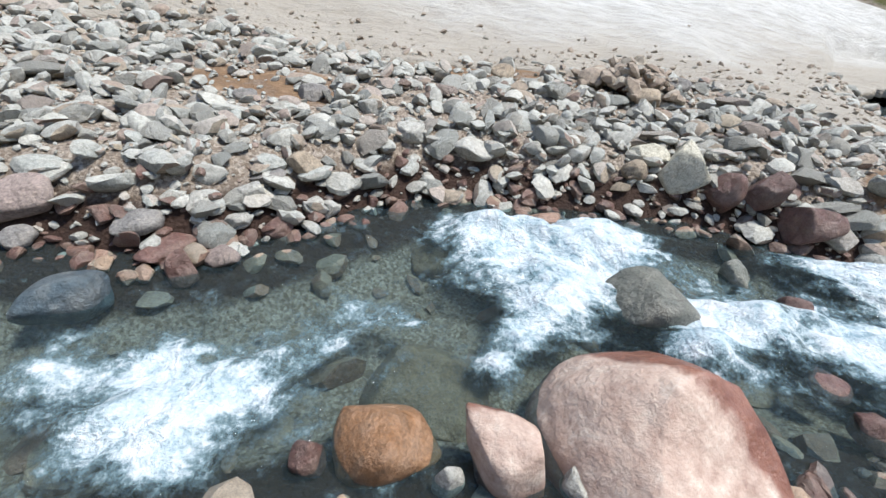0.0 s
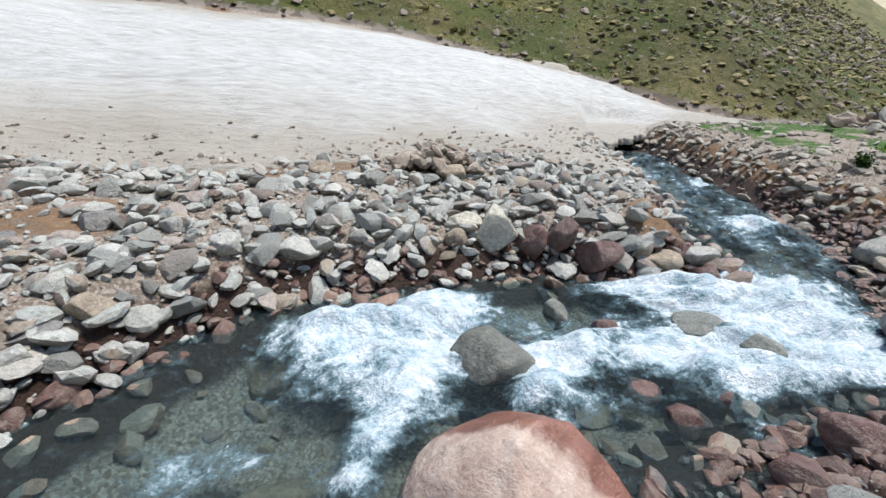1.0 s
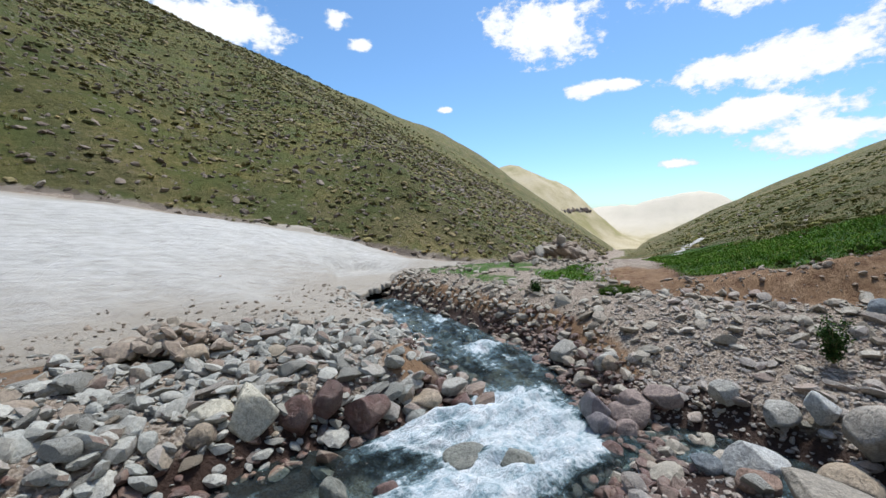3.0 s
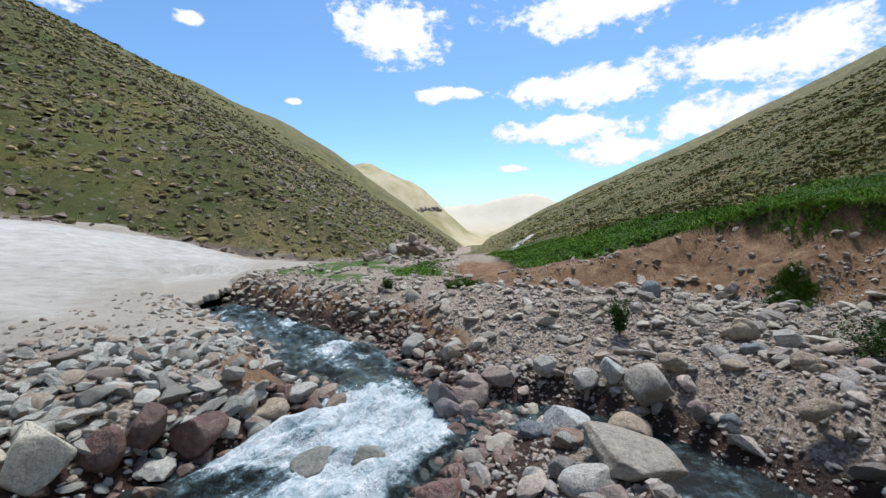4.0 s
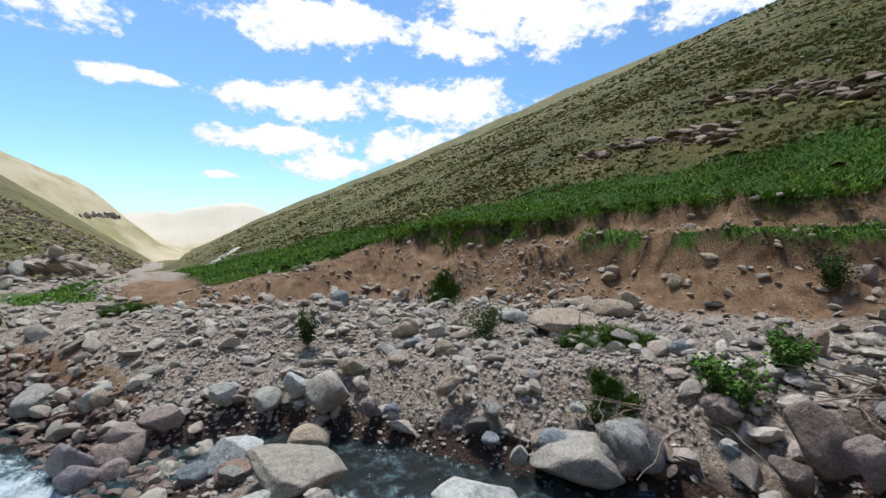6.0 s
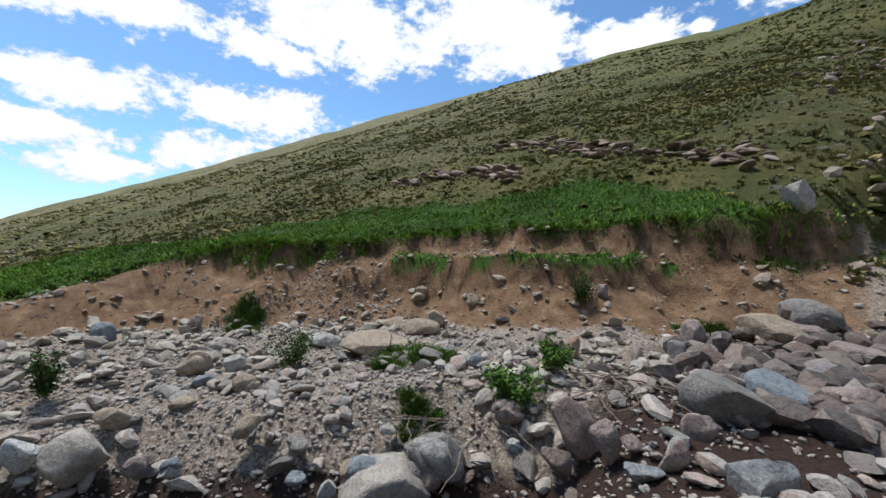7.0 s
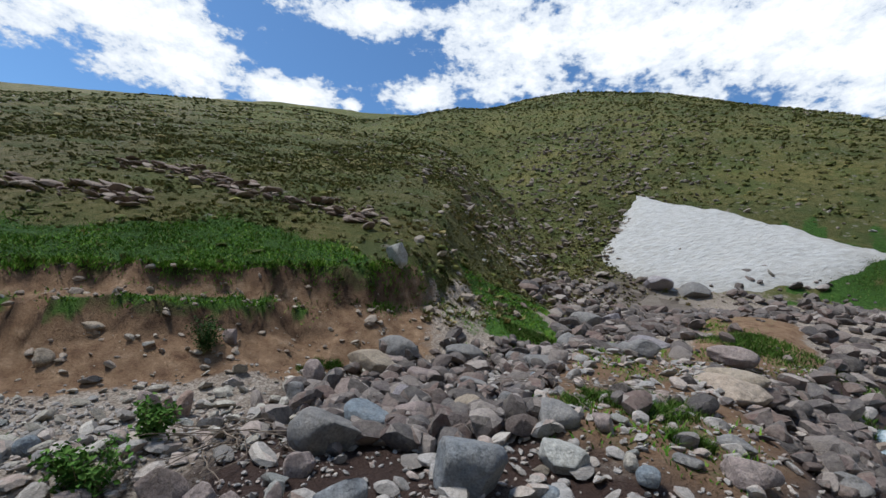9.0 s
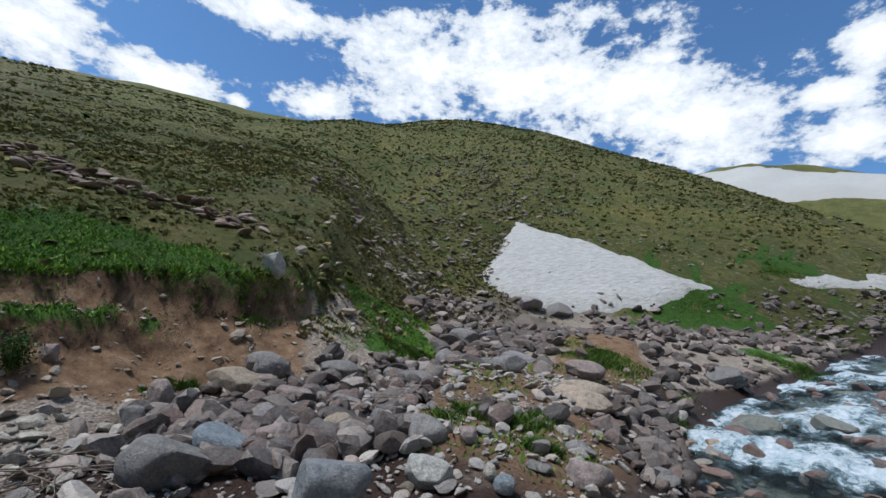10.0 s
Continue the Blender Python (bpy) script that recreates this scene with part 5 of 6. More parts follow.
boulder("blue", 3.23, -2.79, 0.34, 0.14, 0.11, 0.11, -128, 0, 259)
boulder("brown", 1.90, -3.64, 0.64, 0.13, 0.10, 0.10, -154, 30, 260)
boulder("grey", 2.88, -3.08, 0.34, 0.16, 0.12, 0.09, -135, 20, 261)
boulder("tanflat", 4.77, -4.09, 0.96, 0.41, 0.32, 0.20, -129, 0, 262)
boulder("pale", 5.58, -2.67, 0.73, 0.13, 0.10, 0.11, -112, 0, 263)
boulder("tan", 4.96, -2.54, 0.68, 0.14, 0.11, 0.09, -113, 0, 264)
boulder("tan", 5.95, -2.36, 0.72, 0.19, 0.15, 0.15, -108, 0, 265)
boulder("tan", 5.06, -1.97, 0.58, 0.12, 0.09, 0.07, -107, 0, 266)
boulder("pink", 2.52, -3.87, 0.76, 0.11, 0.09, 0.08, -147, 0, 267)
boulder("blue", 2.31, -3.67, 0.55, 0.06, 0.05, 0.07, -148, 0, 268)
boulder("pink", 3.78, -2.50, 0.48, 0.09, 0.07, 0.07, -120, 0, 269)
boulder("tan", 4.88, -5.32, 1.12, 0.13, 0.10, 0.17, -137, -10, 270)
boulder("blue", 3.24, -4.32, 0.98, 0.09, 0.07, 0.09, -143, 0, 271)
boulder("pale", 5.55, -3.83, 0.88, 0.20, 0.16, 0.10, -122, 0, 272)
boulder("pink", 7.56, -2.83, 0.90, 0.14, 0.11, 0.16, -107, 0, 273)
boulder("pink", 1.09, -3.56, 0.96, 0.07, 0.06, 0.14, -167, 20, 274)
boulder("pink", 1.37, -3.70, 0.91, 0.10, 0.08, 0.06, -163, 20, 275)
boulder("pink", 0.22, -5.31, 1.13, 0.24, 0.18, 0.14, -182, 0, 276)
boulder("purple", 0.34, -6.11, 1.15, 0.27, 0.21, 0.14, -181, 10, 277)
boulder("brown", 0.51, -7.87, 1.55, 0.38, 0.30, 0.16, -179, 14, 278)
boulder("pink", 0.76, -7.59, 1.32, 0.36, 0.28, 0.18, -177, 0, 279)
boulder("pink", 4.65, -1.54, 0.28, 0.11, 0.09, 0.07, -103, -30, 280)
boulder("blue", 4.43, -1.73, 0.29, 0.09, 0.07, 0.07, -106, 0, 281)
boulder("blue", 3.60, -2.38, 0.28, 0.09, 0.07, 0.05, -119, 0, 282)
boulder("whiteslab", 2.55, -1.70, 0.51, 0.31, 0.24, 0.13, -119, 16, 283)
boulder("tanpale", 3.04, -2.86, 0.32, 0.36, 0.28, 0.18, -132, 0, 284)
boulder("grey", 2.84, -3.25, 0.47, 0.26, 0.20, 0.17, -138, 30, 285)
boulder("brown", 2.86, -3.10, 0.35, 0.18, 0.14, 0.10, -137, 20, 286)
boulder("blue", 3.24, -2.81, 0.36, 0.15, 0.12, 0.09, -129, 0, 287)
boulder("tanpale", 4.97, -1.18, 0.34, 0.24, 0.21, 0.23, -99, 0, 288)
boulder("white", 4.22, -0.29, 0.23, 0.21, 0.16, 0.16, -87, -35, 289)
boulder("buffpale", 3.48, -0.72, 0.41, 0.37, 0.29, 0.15, -94, 16, 290)
boulder("tan", 4.69, -0.94, -0.00, 0.20, 0.16, 0.14, -96, 0, 291)
boulder("purple", 4.99, 1.00, -0.15, 0.18, 0.14, 0.15, -72, 25, 292)
boulder("pale", 6.81, 1.95, 0.01, 0.24, 0.19, 0.19, -69, 0, 293)
boulder("pale", 5.38, -0.52, 0.22, 0.19, 0.15, 0.11, -90, 0, 294)
boulder("white", 5.34, -0.86, 0.36, 0.13, 0.10, 0.16, -94, -10, 295)
boulder("blue", 7.65, -1.73, 0.87, 0.15, 0.12, 0.16, -100, 0, 296)
boulder("tan", 5.28, -1.49, 0.52, 0.17, 0.13, 0.11, -101, 25, 297)
boulder("pink", 2.57, -3.89, 0.79, 0.13, 0.10, 0.07, -147, 0, 298)
boulder("palegrey", 3.22, -0.43, 0.33, 0.20, 0.16, 0.10, -89, -10, 299)
boulder("grey", 3.39, -0.26, 0.29, 0.10, 0.08, 0.09, -85, 0, 300)
boulder("pale", 3.32, -0.05, 0.23, 0.08, 0.06, 0.09, -81, 0, 301)
boulder("pink", 3.09, -0.55, 0.34, 0.15, 0.12, 0.07, -91, 0, 302)
boulder("red", 3.91, -0.31, 0.25, 0.13, 0.10, 0.09, -87, 0, 303)
boulder("grey", 4.96, -0.36, -0.10, 0.12, 0.10, 0.06, -88, 0, 304)
boulder("pale", 5.57, -2.65, 0.72, 0.15, 0.12, 0.11, -113, 0, 305)
boulder("tan", 5.90, -2.35, 0.72, 0.17, 0.13, 0.16, -109, 0, 306)
boulder("palegrey", 5.46, -3.83, 0.88, 0.19, 0.15, 0.09, -123, 0, 307)
boulder("pale", 4.42, -1.70, 0.26, 0.09, 0.07, 0.08, -107, 0, 308)
boulder("pink", 4.64, -1.52, 0.27, 0.09, 0.07, 0.10, -104, 0, 309)
boulder("tan", 6.22, 1.19, 0.12, 0.13, 0.10, 0.13, -74, 0, 310)
boulder("pale", 5.57, -0.10, 0.25, 0.13, 0.10, 0.13, -86, 0, 311)
boulder("pink", 5.37, 0.71, 0.02, 0.19, 0.15, 0.14, -76, 0, 312)
boulder("pink", 5.05, 0.73, -0.16, 0.16, 0.13, 0.12, -75, 0, 313)
boulder("pink", 5.50, 0.49, 0.10, 0.22, 0.17, 0.11, -79, 0, 314)
boulder("wetred", 4.50, 0.85, -0.17, 0.15, 0.11, 0.12, -72, 0, 315)
boulder("pale", 3.77, -2.48, 0.47, 0.10, 0.08, 0.07, -121, 0, 316)
boulder("blue", 5.46, -2.30, 0.65, 0.12, 0.09, 0.08, -110, 0, 317)
boulder("pale", 2.35, -3.70, 0.57, 0.06, 0.05, 0.06, -149, 0, 318)
boulder("tan", 4.19, -2.25, 0.57, 0.08, 0.07, 0.15, -115, 60, 319)
boulder("pale", 3.32, -2.54, 0.23, 0.08, 0.06, 0.11, -125, 40, 320)
boulder("pale", 3.31, -3.11, 0.58, 0.08, 0.06, 0.05, -132, 0, 321)
boulder("tan", 4.98, -2.52, 0.69, 0.13, 0.10, 0.10, -114, 0, 322)
boulder("pale", 3.34, -0.63, 0.36, 0.10, 0.07, 0.07, -93, 0, 323)
boulder("tan", 3.31, -2.72, 0.34, 0.10, 0.08, 0.08, -127, 30, 324)
boulder("blue", 4.17, 0.01, 0.14, 0.12, 0.09, 0.10, -86, 0, 65)
boulder("pale", 6.89, 2.00, 0.00, 0.26, 0.21, 0.18, -71, 0, 78)
boulder("pale", 6.32, 1.27, 0.13, 0.18, 0.14, 0.14, -76, 0, 79)
boulder("grey", -1.82, -7.72, 1.42, 0.38, 0.30, 0.16, -197, 0, 123)
boulder("blue", -1.53, -6.96, 1.30, 0.15, 0.12, 0.12, -196, 0, 124)
boulder("grey", -3.65, -9.27, 1.60, 0.39, 0.31, 0.16, -205, 0, 126)
boulder("purple", -4.91, -10.26, 1.70, 0.52, 0.42, 0.22, -208, 0, 127)
boulder("tan", -4.43, -7.01, 1.40, 0.50, 0.40, 0.21, -215, 0, 142)
boulder("grey", -4.23, -9.42, 1.65, 0.48, 0.38, 0.21, -206, 0, 143)
boulder("grey", -26.12, -21.01, 6.14, 1.36, 1.09, 0.57, -232, 0, 148)
boulder("grey", -11.11, -9.76, 1.53, 0.48, 0.39, 0.31, -231, 0, 149)
boulder("grey", -25.99, -17.70, 4.00, 0.96, 0.77, 0.40, -237, 0, 150)
boulder("grey", -4.05, -4.91, 0.73, 0.20, 0.16, 0.13, -224, 0, 153)
boulder("wetgrey", -8.98, -7.52, 0.82, 0.49, 0.40, 0.21, -233, 0, 156)
boulder("wetgrey", -10.09, -6.70, 0.92, 0.36, 0.29, 0.22, -239, 0, 157)
boulder("wetgrey", -13.94, -8.58, 1.29, 0.33, 0.27, 0.14, -240, 0, 158)
boulder("wetgrey", -9.74, -5.90, 0.83, 0.30, 0.24, 0.13, -242, 0, 159)
boulder("wetgrey", -10.99, -7.76, 0.99, 0.26, 0.21, 0.14, -237, 0, 160)
boulder("wetgrey", -12.10, -7.16, 1.08, 0.25, 0.20, 0.13, -242, 0, 161)


# -- the stones nearest the path, each its own --
def near_stones(name, count, area, chance, materials, small, large, group, label, rng):
    meshes = [mesh_from("stone", p, f, material, True, 26) for material in materials for p, f in STONE_KINDS]
    x0, x1, y0, y1 = area
    x, y = scatter(rng, 2500, x0, x1, y0, y1, chance)
    base = height(x, y)
    for n in range(min(count, len(x))):
        size = small + (large - small) * rng.uniform() ** 2
        z = base[n] + size * rng.uniform(0.25, 0.5)
        ob = new(name, meshes[rng.randint(len(meshes))])
        ob.matrix_world = pose(x[n], y[n], z, rng.normal(0, 16), rng.normal(0, 16), rng.uniform(0, 360)) @ Matrix.Diagonal((size * rng.uniform(0.9, 1.4), size * rng.uniform(0.7, 1.0), size * rng.uniform(0.6, 1.0), 1))
        tagged(ob, label, "stone", group)


rng = np.random.RandomState(11)
near_stones("stone", 200, (-3.8, 5.5, 2.4, 6.0), left_gravel, [pale_stone], 0.08, 0.19, "stones of the pale bank", "loose pale grey stone on the gravel bank", rng)
near_stones("flat_stone", 120, (-2.5, 6.5, -6.0, 0.6), right_gravel, [grey_stone, pale_stone], 0.06, 0.17, "stones of the flat", "loose grey stone on the gravel flat", rng)
near_stones("heap_stone", 130, (-6.0, 1.7, -9.0, -4.7), lambda x, y: right_gravel(x, y) * smooth(1.7, 0.6, x) * (1 - 0.9 * knoll(x, y)), [heap_stone], 0.09, 0.25, "stones of the boulder heap", "tumbled grey or mauve stone in the boulder heap", rng)
near_stones("fan_stone", 70, (-13, -4, -18, -9.5), lambda x, y: (stream(x, y)[1] > 0.5) * (1 - 0.9 * knoll(x, y)) * (height(x, y, False) < water_level(x, y) + 2.6), [heap_stone], 0.14, 0.34, "stones of the gully fan", "grey stone on the fan below the gully", rng)


# -- snow left lying higher up --
def snow_sheet(name, corners, step, thick, label):
    line = rounded(corners + [corners[0]], 1)
    px, py = np.array(line).T
    gx, gy = np.meshgrid(np.arange(px.min() - 1, px.max() + 1, step), np.arange(py.min() - 1, py.max() + 1, step), indexing="ij")
    inside = np.zeros(gx.shape, bool)
    for (ax, ay), (bx, by) in zip(line, line[1:] + line[:1]):
        if ay != by:
            inside ^= ((ay > gy) != (by > gy)) & (gx < (bx - ax) * (gy - ay) / (by - ay) + ax)
    d = np.abs(line_distance(gx, gy, line)[0]) * np.where(inside, 1, -1) + fbm(gx, gy, 6 * step, 4, 120) * 3 * step
    z = height(gx, gy) + np.interp(d, [-4 * step, 0, 4 * step, 20 * step], [-thick * 2, 0, thick, thick * 1.4])
    faces = grid_faces(*gx.shape)
    keep = (d > -2 * step).reshape(-1)
    me = mesh_from(name, np.stack([gx, gy, z], -1).reshape(-1, 3), faces[keep[faces].all(1)], snow_mat)
    give(me, "dirt", np.interp(d, [0, 6 * step], [0.5, 0.36]))
    tagged(new(name, me), label, "snow patch", kind="structure")


snow_sheet("snow_patch", [(-15.4, -31.2), (-13.0, -28.4), (-12.3, -27.2), (-10.9, -26.2), (-9.7, -25.0), (-10.4, -22.6), (-12.5, -20.7), (-15.0, -20.0), (-18.5, -19.6), (-21.2, -20.2), (-24.2, -19.9), (-21.8, -22.3), (-19.4, -26.4)], 0.2, 0.25,
           "smooth old snow patch in the gully below the dome")
snow_sheet("snow_strip", [(-28.0, -19.8), (-32, -19.7), (-37.5, -19.0), (-44, -20.5), (-42, -19.2), (-35.5, -18.0), (-31.4, -18.4)], 0.25, 0.2, "thin strip of snow upstream")
snow_sheet("snow_streak", [(20, 1.6), (29.7, 1.6), (35.6, 0.8), (39.6, 1.2), (33, 2.3)], 0.2, 0.15, "narrow streak of snow on the valley floor")
snow_sheet("snow_slope", [(-176, -150), (-190, -130), (-203, -114), (-212, -98), (-214, -78), (-185, -78), (-172, -90), (-160, -104), (-150, -122), (-148, -140)], 2.5, 1.5, "snow-covered slope of the far hill upstream")


# -- stone pile, dark cliff band --
red_small = stone_material("red stones", [(0, (0.12, 0.075, 0.06)), (0.5, (0.20, 0.14, 0.11)), (1, (0.30, 0.24, 0.19))], True, fine=0.5)
rng = np.random.RandomState(17)
n = 90
x, y = 17.0 + rng.normal(0, 0.9, n), 5.4 + rng.normal(0, 0.7, n)
strew("stone_pile", buff_small, x, y, sizes(rng, n, 0.12, 0.34, 1.5), rng, COBBLES, 0.4, 0.1, base=height(x, y) + 0.6 * np.exp(-((x - 17) ** 2 + (y - 5.4) ** 2) / 1.2), label="heap of mauve-grey stones at the hill's foot", category="stones")
n = 110
x, y = 2.85 + rng.normal(0, 0.32, n), 5.9 + rng.normal(0, 0.28, n)
strew("earth_mound", buff_small, x, y, sizes(rng, n, 0.05, 0.17, 1.6), rng, COBBLES, 0.5, 0.1, base=height(x, y) + 0.26 * np.exp(-((x - 2.85) ** 2 + (y - 5.9) ** 2) / 0.22), label="mound of reddish stones melting out of the snow", category="stones", smooth_faces=True)
n = 34
x, y = np.linspace(464, 530, n) + rng.normal(0, 1, n), np.linspace(151, 138, n) + rng.normal(0, 1.5, n)
strew("cliff_band", heap_small, x, y, rng.uniform(2.6, 4.6, n), rng, COBBLES, 0.12, 0.45, (1.3, 1.9), base=rng.uniform(3.0, 5.0, n), label="dark band of cliffs on the far hill", category="cliff")
# Thin ledges of broken red rock on the grassy slope.
x = np.r_[rng.uniform(1.2, 11.5, 330), rng.uniform(7.2, 12.2, 150)]
y = np.r_[np.interp(x[:330], [1.2, 3.3, 5.4, 8.5, 11.5], [-12.0, -13.0, -13.7, -15.0, -15.4]) + rng.normal(0, 0.5, 330), np.interp(x[330:], [7.2, 9.1, 12.2], [-11.1, -11.5, -11.0]) + rng.normal(0, 0.34, 150)]
strew("rock_ledges", red_small, x, y, sizes(rng, len(x), 0.05, 0.26, 2.4), rng, COBBLES, 0.25, 0.25, (0.35, 0.7), label="broken ledges of dark red rock in the turf", category="rock ledge")


# -- the side trickle --
def build_trickle():
    line = np.array(TRICKLE)
    d = np.r_[0, np.cumsum(np.hypot(*np.diff(line, axis=0).T))]
    s = np.linspace(0, d[-1], 120)
    px, py = np.interp(s, d, line[:, 0]), np.interp(s, d, line[:, 1])
    nx, ny = -np.gradient(py, s), np.gradient(px, s)
    w = np.linspace(-1, 1, 14)
    half = 0.5 + 0.1 * np.sin(3.1 * s)
    x, y = px[:, None] + nx[:, None] * w * half[:, None], py[:, None] + ny[:, None] * w * half[:, None]
    z = water_level(x, y) + 0.035 + 0.06 * s[:, None] + fbm(x, y, 0.15, 3, 140) * 0.02
    me = mesh_from("trickle", np.stack([x, y, z], -1).reshape(-1, 3), grid_faces(*x.shape), water_mat)
    give(me, "foam", 0.12 * np.ones(x.size))
    a = me.attributes.new("flow", "FLOAT_VECTOR", "POINT")
    a.data.foreach_set("vector", np.stack([s[:, None] + 0 * x, w * half[:, None], 0 * x], -1).astype(np.float32).ravel())
    tagged(new("trickle", me), "shallow side trickle running between boulders", "stream", kind="structure")


build_trickle()


# -- plants --
def blades(rng, x, y, z, tall, lean=0.35, wide=0.008):
    """Grass blades as bent, tapering strips."""
    n = len(x)
    a, b = rng.uniform(0, 2 * np.pi, n), rng.uniform(0, 2 * np.pi, n)
    side = np.stack([np.cos(a), np.sin(a), 0 * a], -1) * (wide * rng.uniform(0.6, 1.4, n))[:, None]
    bend = np.stack([np.cos(b), np.sin(b), 0 * b], -1) * (tall * lean * rng.uniform(0.2, 1.6, n))[:, None]
    root = np.stack([x, y, z], -1)
    up = np.array([0, 0, 1.0]) * tall[:, None]
    verts = np.stack([root - side, root + side, root + 0.55 * up + 0.3 * bend - side * 0.8, root + 0.55 * up + 0.3 * bend + side * 0.8, root + up + bend], 1)
    tris = np.array([[0, 1, 3], [0, 3, 2], [2, 3, 4]])
    return verts.reshape(-1, 3), (tris[None] + 5 * np.arange(n)[:, None, None]).reshape(-1, 3)


sod_mat = leaf_material("sods", [(0, (0.03, 0.06, 0.012)), (0.5, (0.06, 0.10, 0.02)), (0.8, (0.10, 0.075, 0.04)), (1, (0.09, 0.14, 0.03))])
rng = np.random.RandomState(23)
x, y = scatter(rng, 380000, -8.5, 20, -13.5, 4, turf_cover)
far = np.hypot(x - 0.3, y + 0.3)
v, f = blades(rng, x, y, height(x, y) - 0.01, rng.uniform(0.025, 0.085, len(x)) * (0.85 + 1.1 * fbm(x, y, 0.5, 3, 58)), 1.1, 0.011)
tagged(new("grass", mesh_from("grass", v, f, grass_mat)), "lush green grass on the terrace above the earth bank", "grass", kind="stuff")


# Sods of turf that hang over the edge of the earth bank.
x, y = scatter(rng, 60000, -0.5, 10, -9.5, 1.5, lambda x, y: smooth(1.4, 1.5, line_distance(x, y, SCARP)[0] + 0.7 * fbm(x, y, 1.3, 3, 33)) * smooth(1.95, 1.75, line_distance(x, y, SCARP)[0] + 0.7 * fbm(x, y, 1.3, 3, 33)) * (stream(x, y)[1] > 0) * 0.06)
strew("turf_sods", sod_mat, x, y, sizes(rng, len(x), 0.05, 0.15, 1.6), rng, TUFTS, 0.4, 0.2, (0.5, 0.9), label="ragged sods along the top of the earth bank", category="turf")


# Clumps of grass that have slipped down over the lip.
cx, cy = scatter(rng, 5000, -1.0, 9.5, -9.5, 1.5, lambda x, y: smooth(1.4, 1.5, line_distance(x, y, SCARP)[0] + 0.7 * fbm(x, y, 1.3, 3, 33)) * smooth(1.8, 1.6, line_distance(x, y, SCARP)[0] + 0.7 * fbm(x, y, 1.3, 3, 33)))
cx, cy = cx[:110], cy[:110]
k = rng.randint(0, len(cx), 15000)
spread = rng.uniform(0.05, 0.16, len(cx))[k]
x, y = cx[k] + rng.normal(0, 1, len(k)) * spread, cy[k] + rng.normal(0, 1, len(k)) * spread
v, f = blades(rng, x, y, height(x, y) + 0.07 * np.exp(-((x - cx[k]) ** 2 + (y - cy[k]) ** 2) / (spread * spread * 1.5)) - 0.02, rng.uniform(0.03, 0.09, len(x)), 0.9, 0.008)
tagged(new("lip_grass", mesh_from("lip_grass", v, f, grass_mat)), "grass clumps slipping over the edge of the earth bank", "grass", kind="stuff")


tuft_mat = leaf_material("clump grass", [(0, (0.03, 0.07, 0.01)), (0.5, (0.06, 0.125, 0.016)), (0.85, (0.10, 0.155, 0.028)), (1, (0.2, 0.17, 0.075))])


def tuft(x, y, wide, high, seed):
    """A low clump of grass and small leaves."""
    rng = np.random.RandomState(400 + seed)
    n = int(min(5200, 900 + 4200 * wide))
    hearts = int(5 + 6 * wide)
    hx, hy, hr = rng.normal(0, 0.42 * wide, hearts), rng.normal(0, 0.28 * wide, hearts), wide * rng.uniform(0.12, 0.32, hearts)
    k = rng.randint(0, hearts, n)
    px, py = x + hx[k] + rng.normal(0, 1, n) * hr[k] * 0.6, y + hy[k] + rng.normal(0, 1, n) * hr[k] * 0.6
    tall = np.minimum(high, 0.3) * rng.uniform(0.12, 0.42, n)
    v, f = blades(rng, px, py, height(px, py) - 0.01, tall, 0.9, 0.004 + 0.003 * min(1.5, wide))
    ob = new("grass_clump", mesh_from("grass_clump", v - np.array([x, y, 0]), f, tuft_mat))
    ob.location = (x, y, 0)
    return tagged(ob, "low clump of green grass among stones", "grass", "grass clumps")


def leaves(rng, centres, size):
    """Small pointed leaves, each a folded diamond."""
    n = len(centres)
    turn = turn_rows(rng, n, 0.7)
    leaf = np.array([[0, 0, 0], [0.5, 0.32, 0.08], [1.0, 0, -0.05], [0.5, -0.32, 0.08]])
    q = np.einsum("nij,pj->npi", turn, leaf) * (size * rng.uniform(0.6, 1.3, n))[:, None, None] + centres[:, None]
    return q.reshape(-1, 3), (np.array([[0, 1, 2], [0, 2, 3]])[None] + 4 * np.arange(n)[:, None, None]).reshape(-1, 3)


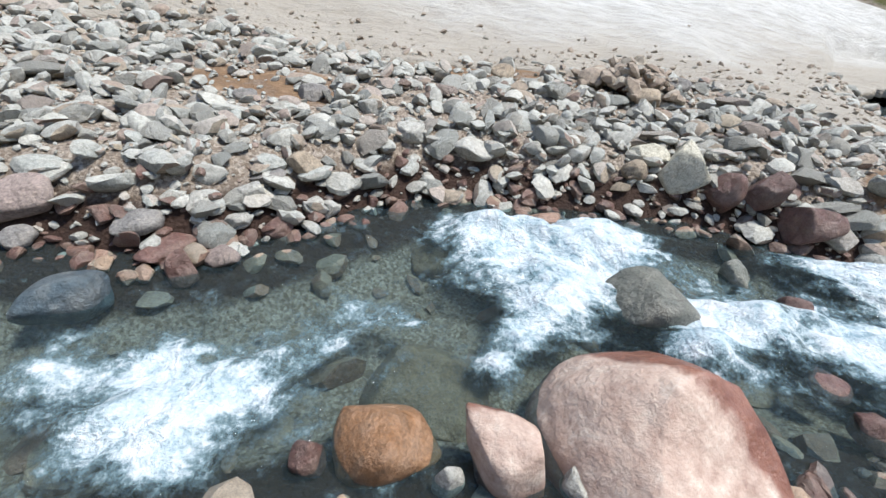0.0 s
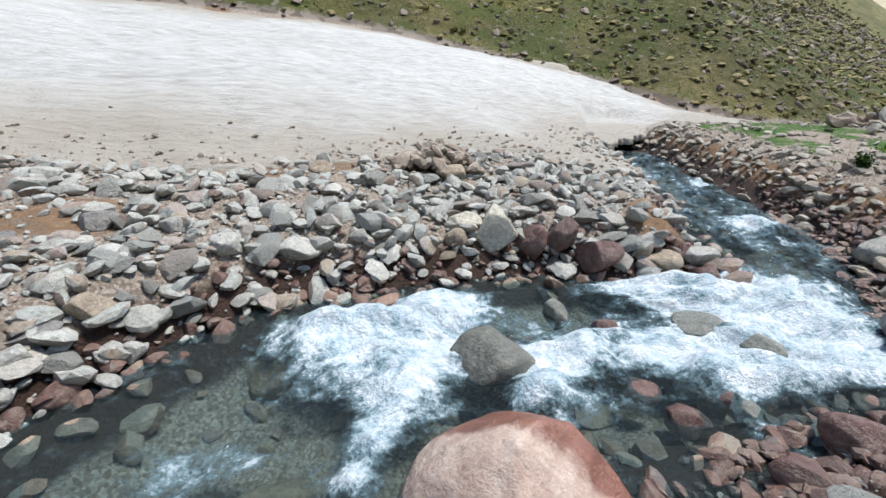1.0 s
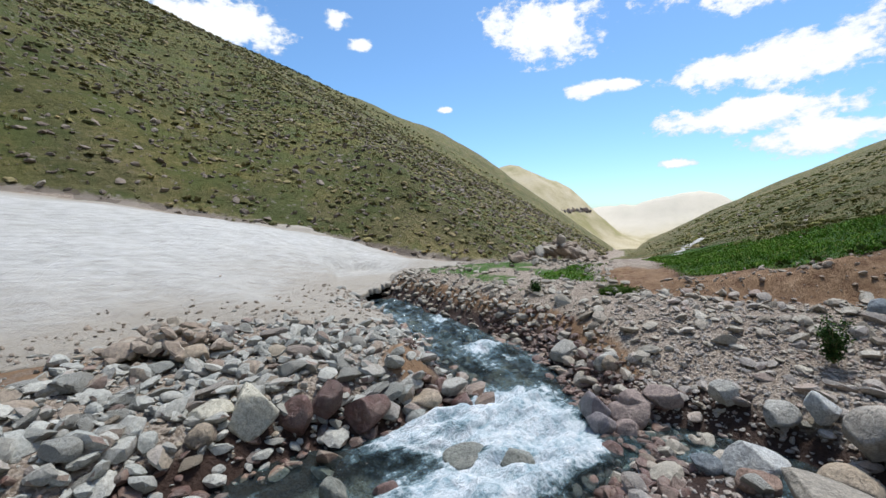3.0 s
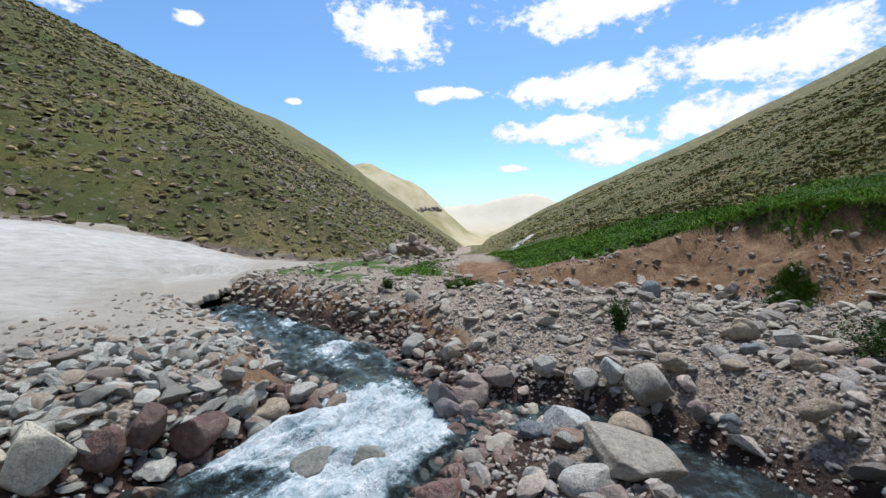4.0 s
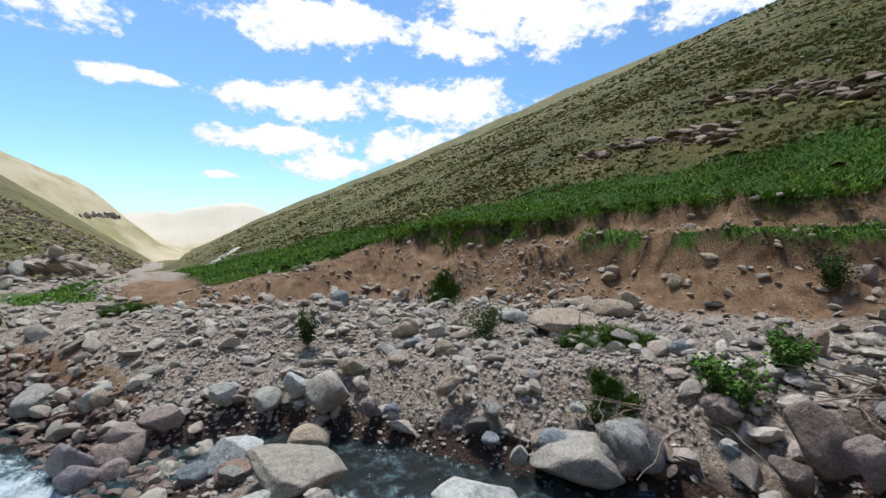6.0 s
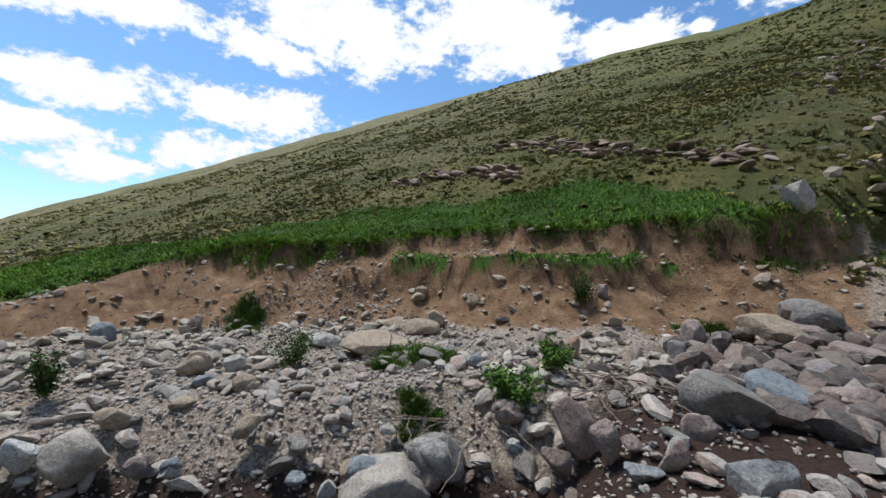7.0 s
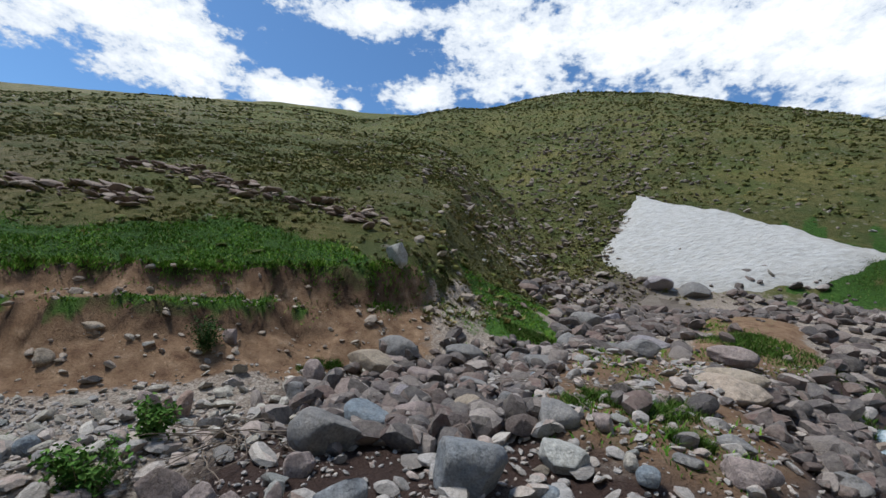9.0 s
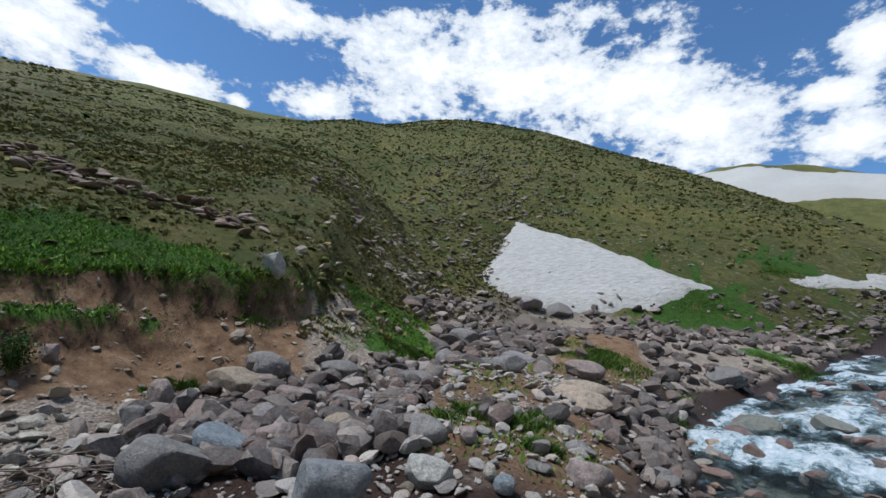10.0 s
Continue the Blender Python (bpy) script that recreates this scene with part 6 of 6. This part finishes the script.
def herb(name, x, y, wide, high, seed, label, size, material, count):
    rng = np.random.RandomState(500 + seed)
    base = float(height(x, y))
    root = tagged(new(name), label, "plant", "plants on the bank")
    root.location = (x, y, base)
    n = int(count)
    stems = 14
    a, out = rng.uniform(0, 2 * np.pi, stems), rng.uniform(0.2, 0.95, stems) * wide
    tips = np.stack([out * np.cos(a), out * np.sin(a), high * rng.uniform(0.55, 1.0, stems)], -1)
    sv, sf, at = [], [], 0
    for tip in tips:
        ring = np.stack([np.cos(np.arange(4) * np.pi / 2), np.sin(np.arange(4) * np.pi / 2), np.zeros(4)], -1)
        for s, t in ((0, 0.006), (0.5, 0.005), (1, 0.002)):
            sv.append(tip * np.array([s ** 1.4, s ** 1.4, s]) + ring * t)
        for k in range(2):
            for j in range(4):
                sf.append([at + 4 * k + j, at + 4 * k + (j + 1) % 4, at + 4 * k + 4 + (j + 1) % 4, at + 4 * k + 4 + j])
        at += 12
    stem = new("stems", mesh_from("stems", np.concatenate(sv), sf, scrub_mat))
    stem.parent = root
    pick, s = rng.randint(0, stems, n), rng.uniform(0.25, 1.05, n)
    centres = tips[pick] * np.stack([s ** 1.4, s ** 1.4, s], -1) + rng.normal(0, 0.13 * wide + 0.01, (n, 3)) * np.array([1, 1, 0.6])
    centres[:, 2] = np.maximum(centres[:, 2], 0.0)
    v, f = leaves(rng, centres, size)
    leaf = new("foliage", mesh_from("foliage", v, f, material, False))
    leaf.parent = root
    return root


dark_leaf = leaf_material("dark leaves", [(0, (0.02, 0.045, 0.012)), (0.6, (0.04, 0.085, 0.02)), (1, (0.07, 0.12, 0.03))])


def leafy(x, y, wide, high, seed):
    return herb("leafy_plant", x, y, wide * 1.1, high, seed, "bright green leafy plant growing between stones", 0.05, herb_mat, 900)


def bush(x, y, wide, high, seed):
    return herb("bush", x, y, wide, high, seed, "small dark green bush on the earth bank", 0.035, dark_leaf, 1300)


def shrub(x, y, wide, high, seed):
    return herb("shrub", x, y, wide, high, seed, "low dark green shrub among pale stones", 0.03, dark_leaf, 1500)



# -- dry branches --
def branches(x, y, wide, seed):
    rng = np.random.RandomState(700 + seed)
    base = float(height(x, y))
    root = tagged(new("dry_branches"), "tangle of thin dry grey-brown branches on stones", "branches", "dry branches")
    root.location = (x, y, base)
    for _ in range(16):
        a, n = rng.uniform(0, np.pi), 7
        start = np.array([rng.normal(0, 0.4 * wide), rng.normal(0, 0.25 * wide), rng.uniform(0.0, 0.1)])
        step = np.array([math.cos(a), math.sin(a), rng.normal(0, 0.12)]) * wide * rng.uniform(0.1, 0.22)
        path = start + np.cumsum(np.tile(step, (n, 1)) + rng.normal(0, 0.18, (n, 3)) * np.abs(step).max() * np.array([1, 1, 0.5]), 0)
        path[:, 2] = np.clip(path[:, 2], 0.01, 0.3)
        verts, faces = [], []
        for k, q in enumerate(path):
            thick = 0.007 * (1 - 0.7 * k / n) * rng.uniform(0.8, 1.2)
            turn = np.arange(5) * 2 * np.pi / 5
            verts.append(q + np.stack([-np.sin(a) * np.cos(turn), np.cos(a) * np.cos(turn), np.sin(turn)], -1) * thick)
            if k:
                faces += [[5 * (k - 1) + j, 5 * (k - 1) + (j + 1) % 5, 5 * k + (j + 1) % 5, 5 * k + j] for j in range(5)]
        twig = new("branch", mesh_from("branch", np.concatenate(verts), faces, wood_mat))
        twig.parent = root


wood = Mat("dry wood", 0.85, 0.2)
wood.color(wood.ramp(wood.noise(30, 4, 0.6, stretch=(1, 1, 0.3)), [(0.3, (0.10, 0.075, 0.055)), (0.7, (0.24, 0.19, 0.145))]))
wood_mat = wood.m
bush(6.30, -1.08, 0.18, 0.58, 0)
shrub(5.08, -3.14, 0.37, 0.45, 1)
leafy(2.57, -4.01, 0.27, 0.48, 2)
leafy(2.45, -4.54, 0.19, 0.37, 3)
bush(3.11, -6.60, 0.28, 0.50, 4)
tuft(3.85, -4.30, 0.71, 0.32, 6)
tuft(4.11, -3.70, 0.29, 0.38, 7)
tuft(3.30, -3.46, 0.28, 0.33, 8)
tuft(6.01, -3.88, 0.31, 0.20, 9)
tuft(7.17, -3.45, 0.56, 0.26, 10)
tuft(-1.96, -5.54, 0.41, 0.44, 11)
tuft(-2.23, -5.28, 0.71, 0.64, 12)
tuft(-2.29, -4.55, 0.22, 0.38, 13)
tuft(-7.24, -10.07, 2.01, 0.80, 14)
tuft(-6.65, -7.97, 1.01, 0.68, 15)
tuft(-20.66, -19.22, 3.74, 1.87, 16)
tuft(-16.56, -10.65, 1.69, 0.94, 17)
tuft(-29.69, -19.98, 2.39, 0.86, 18)
tuft(-2.10, -9.93, 0.78, 0.39, 19)
tuft(9.02, 1.64, 0.54, 0.36, 21)
bush(8.86, 3.24, 0.15, 0.25, 22)
tuft(1.68, -7.20, 0.27, 0.22, 23)
tuft(7.18, -3.39, 0.45, 0.30, 24)
branches(1.78, -4.74, 0.67, 25)
branches(-1.68, -6.33, 0.82, 26)
branches(2.95, -3.71, 0.75, 27)
branches(1.84, -4.96, 0.64, 28)
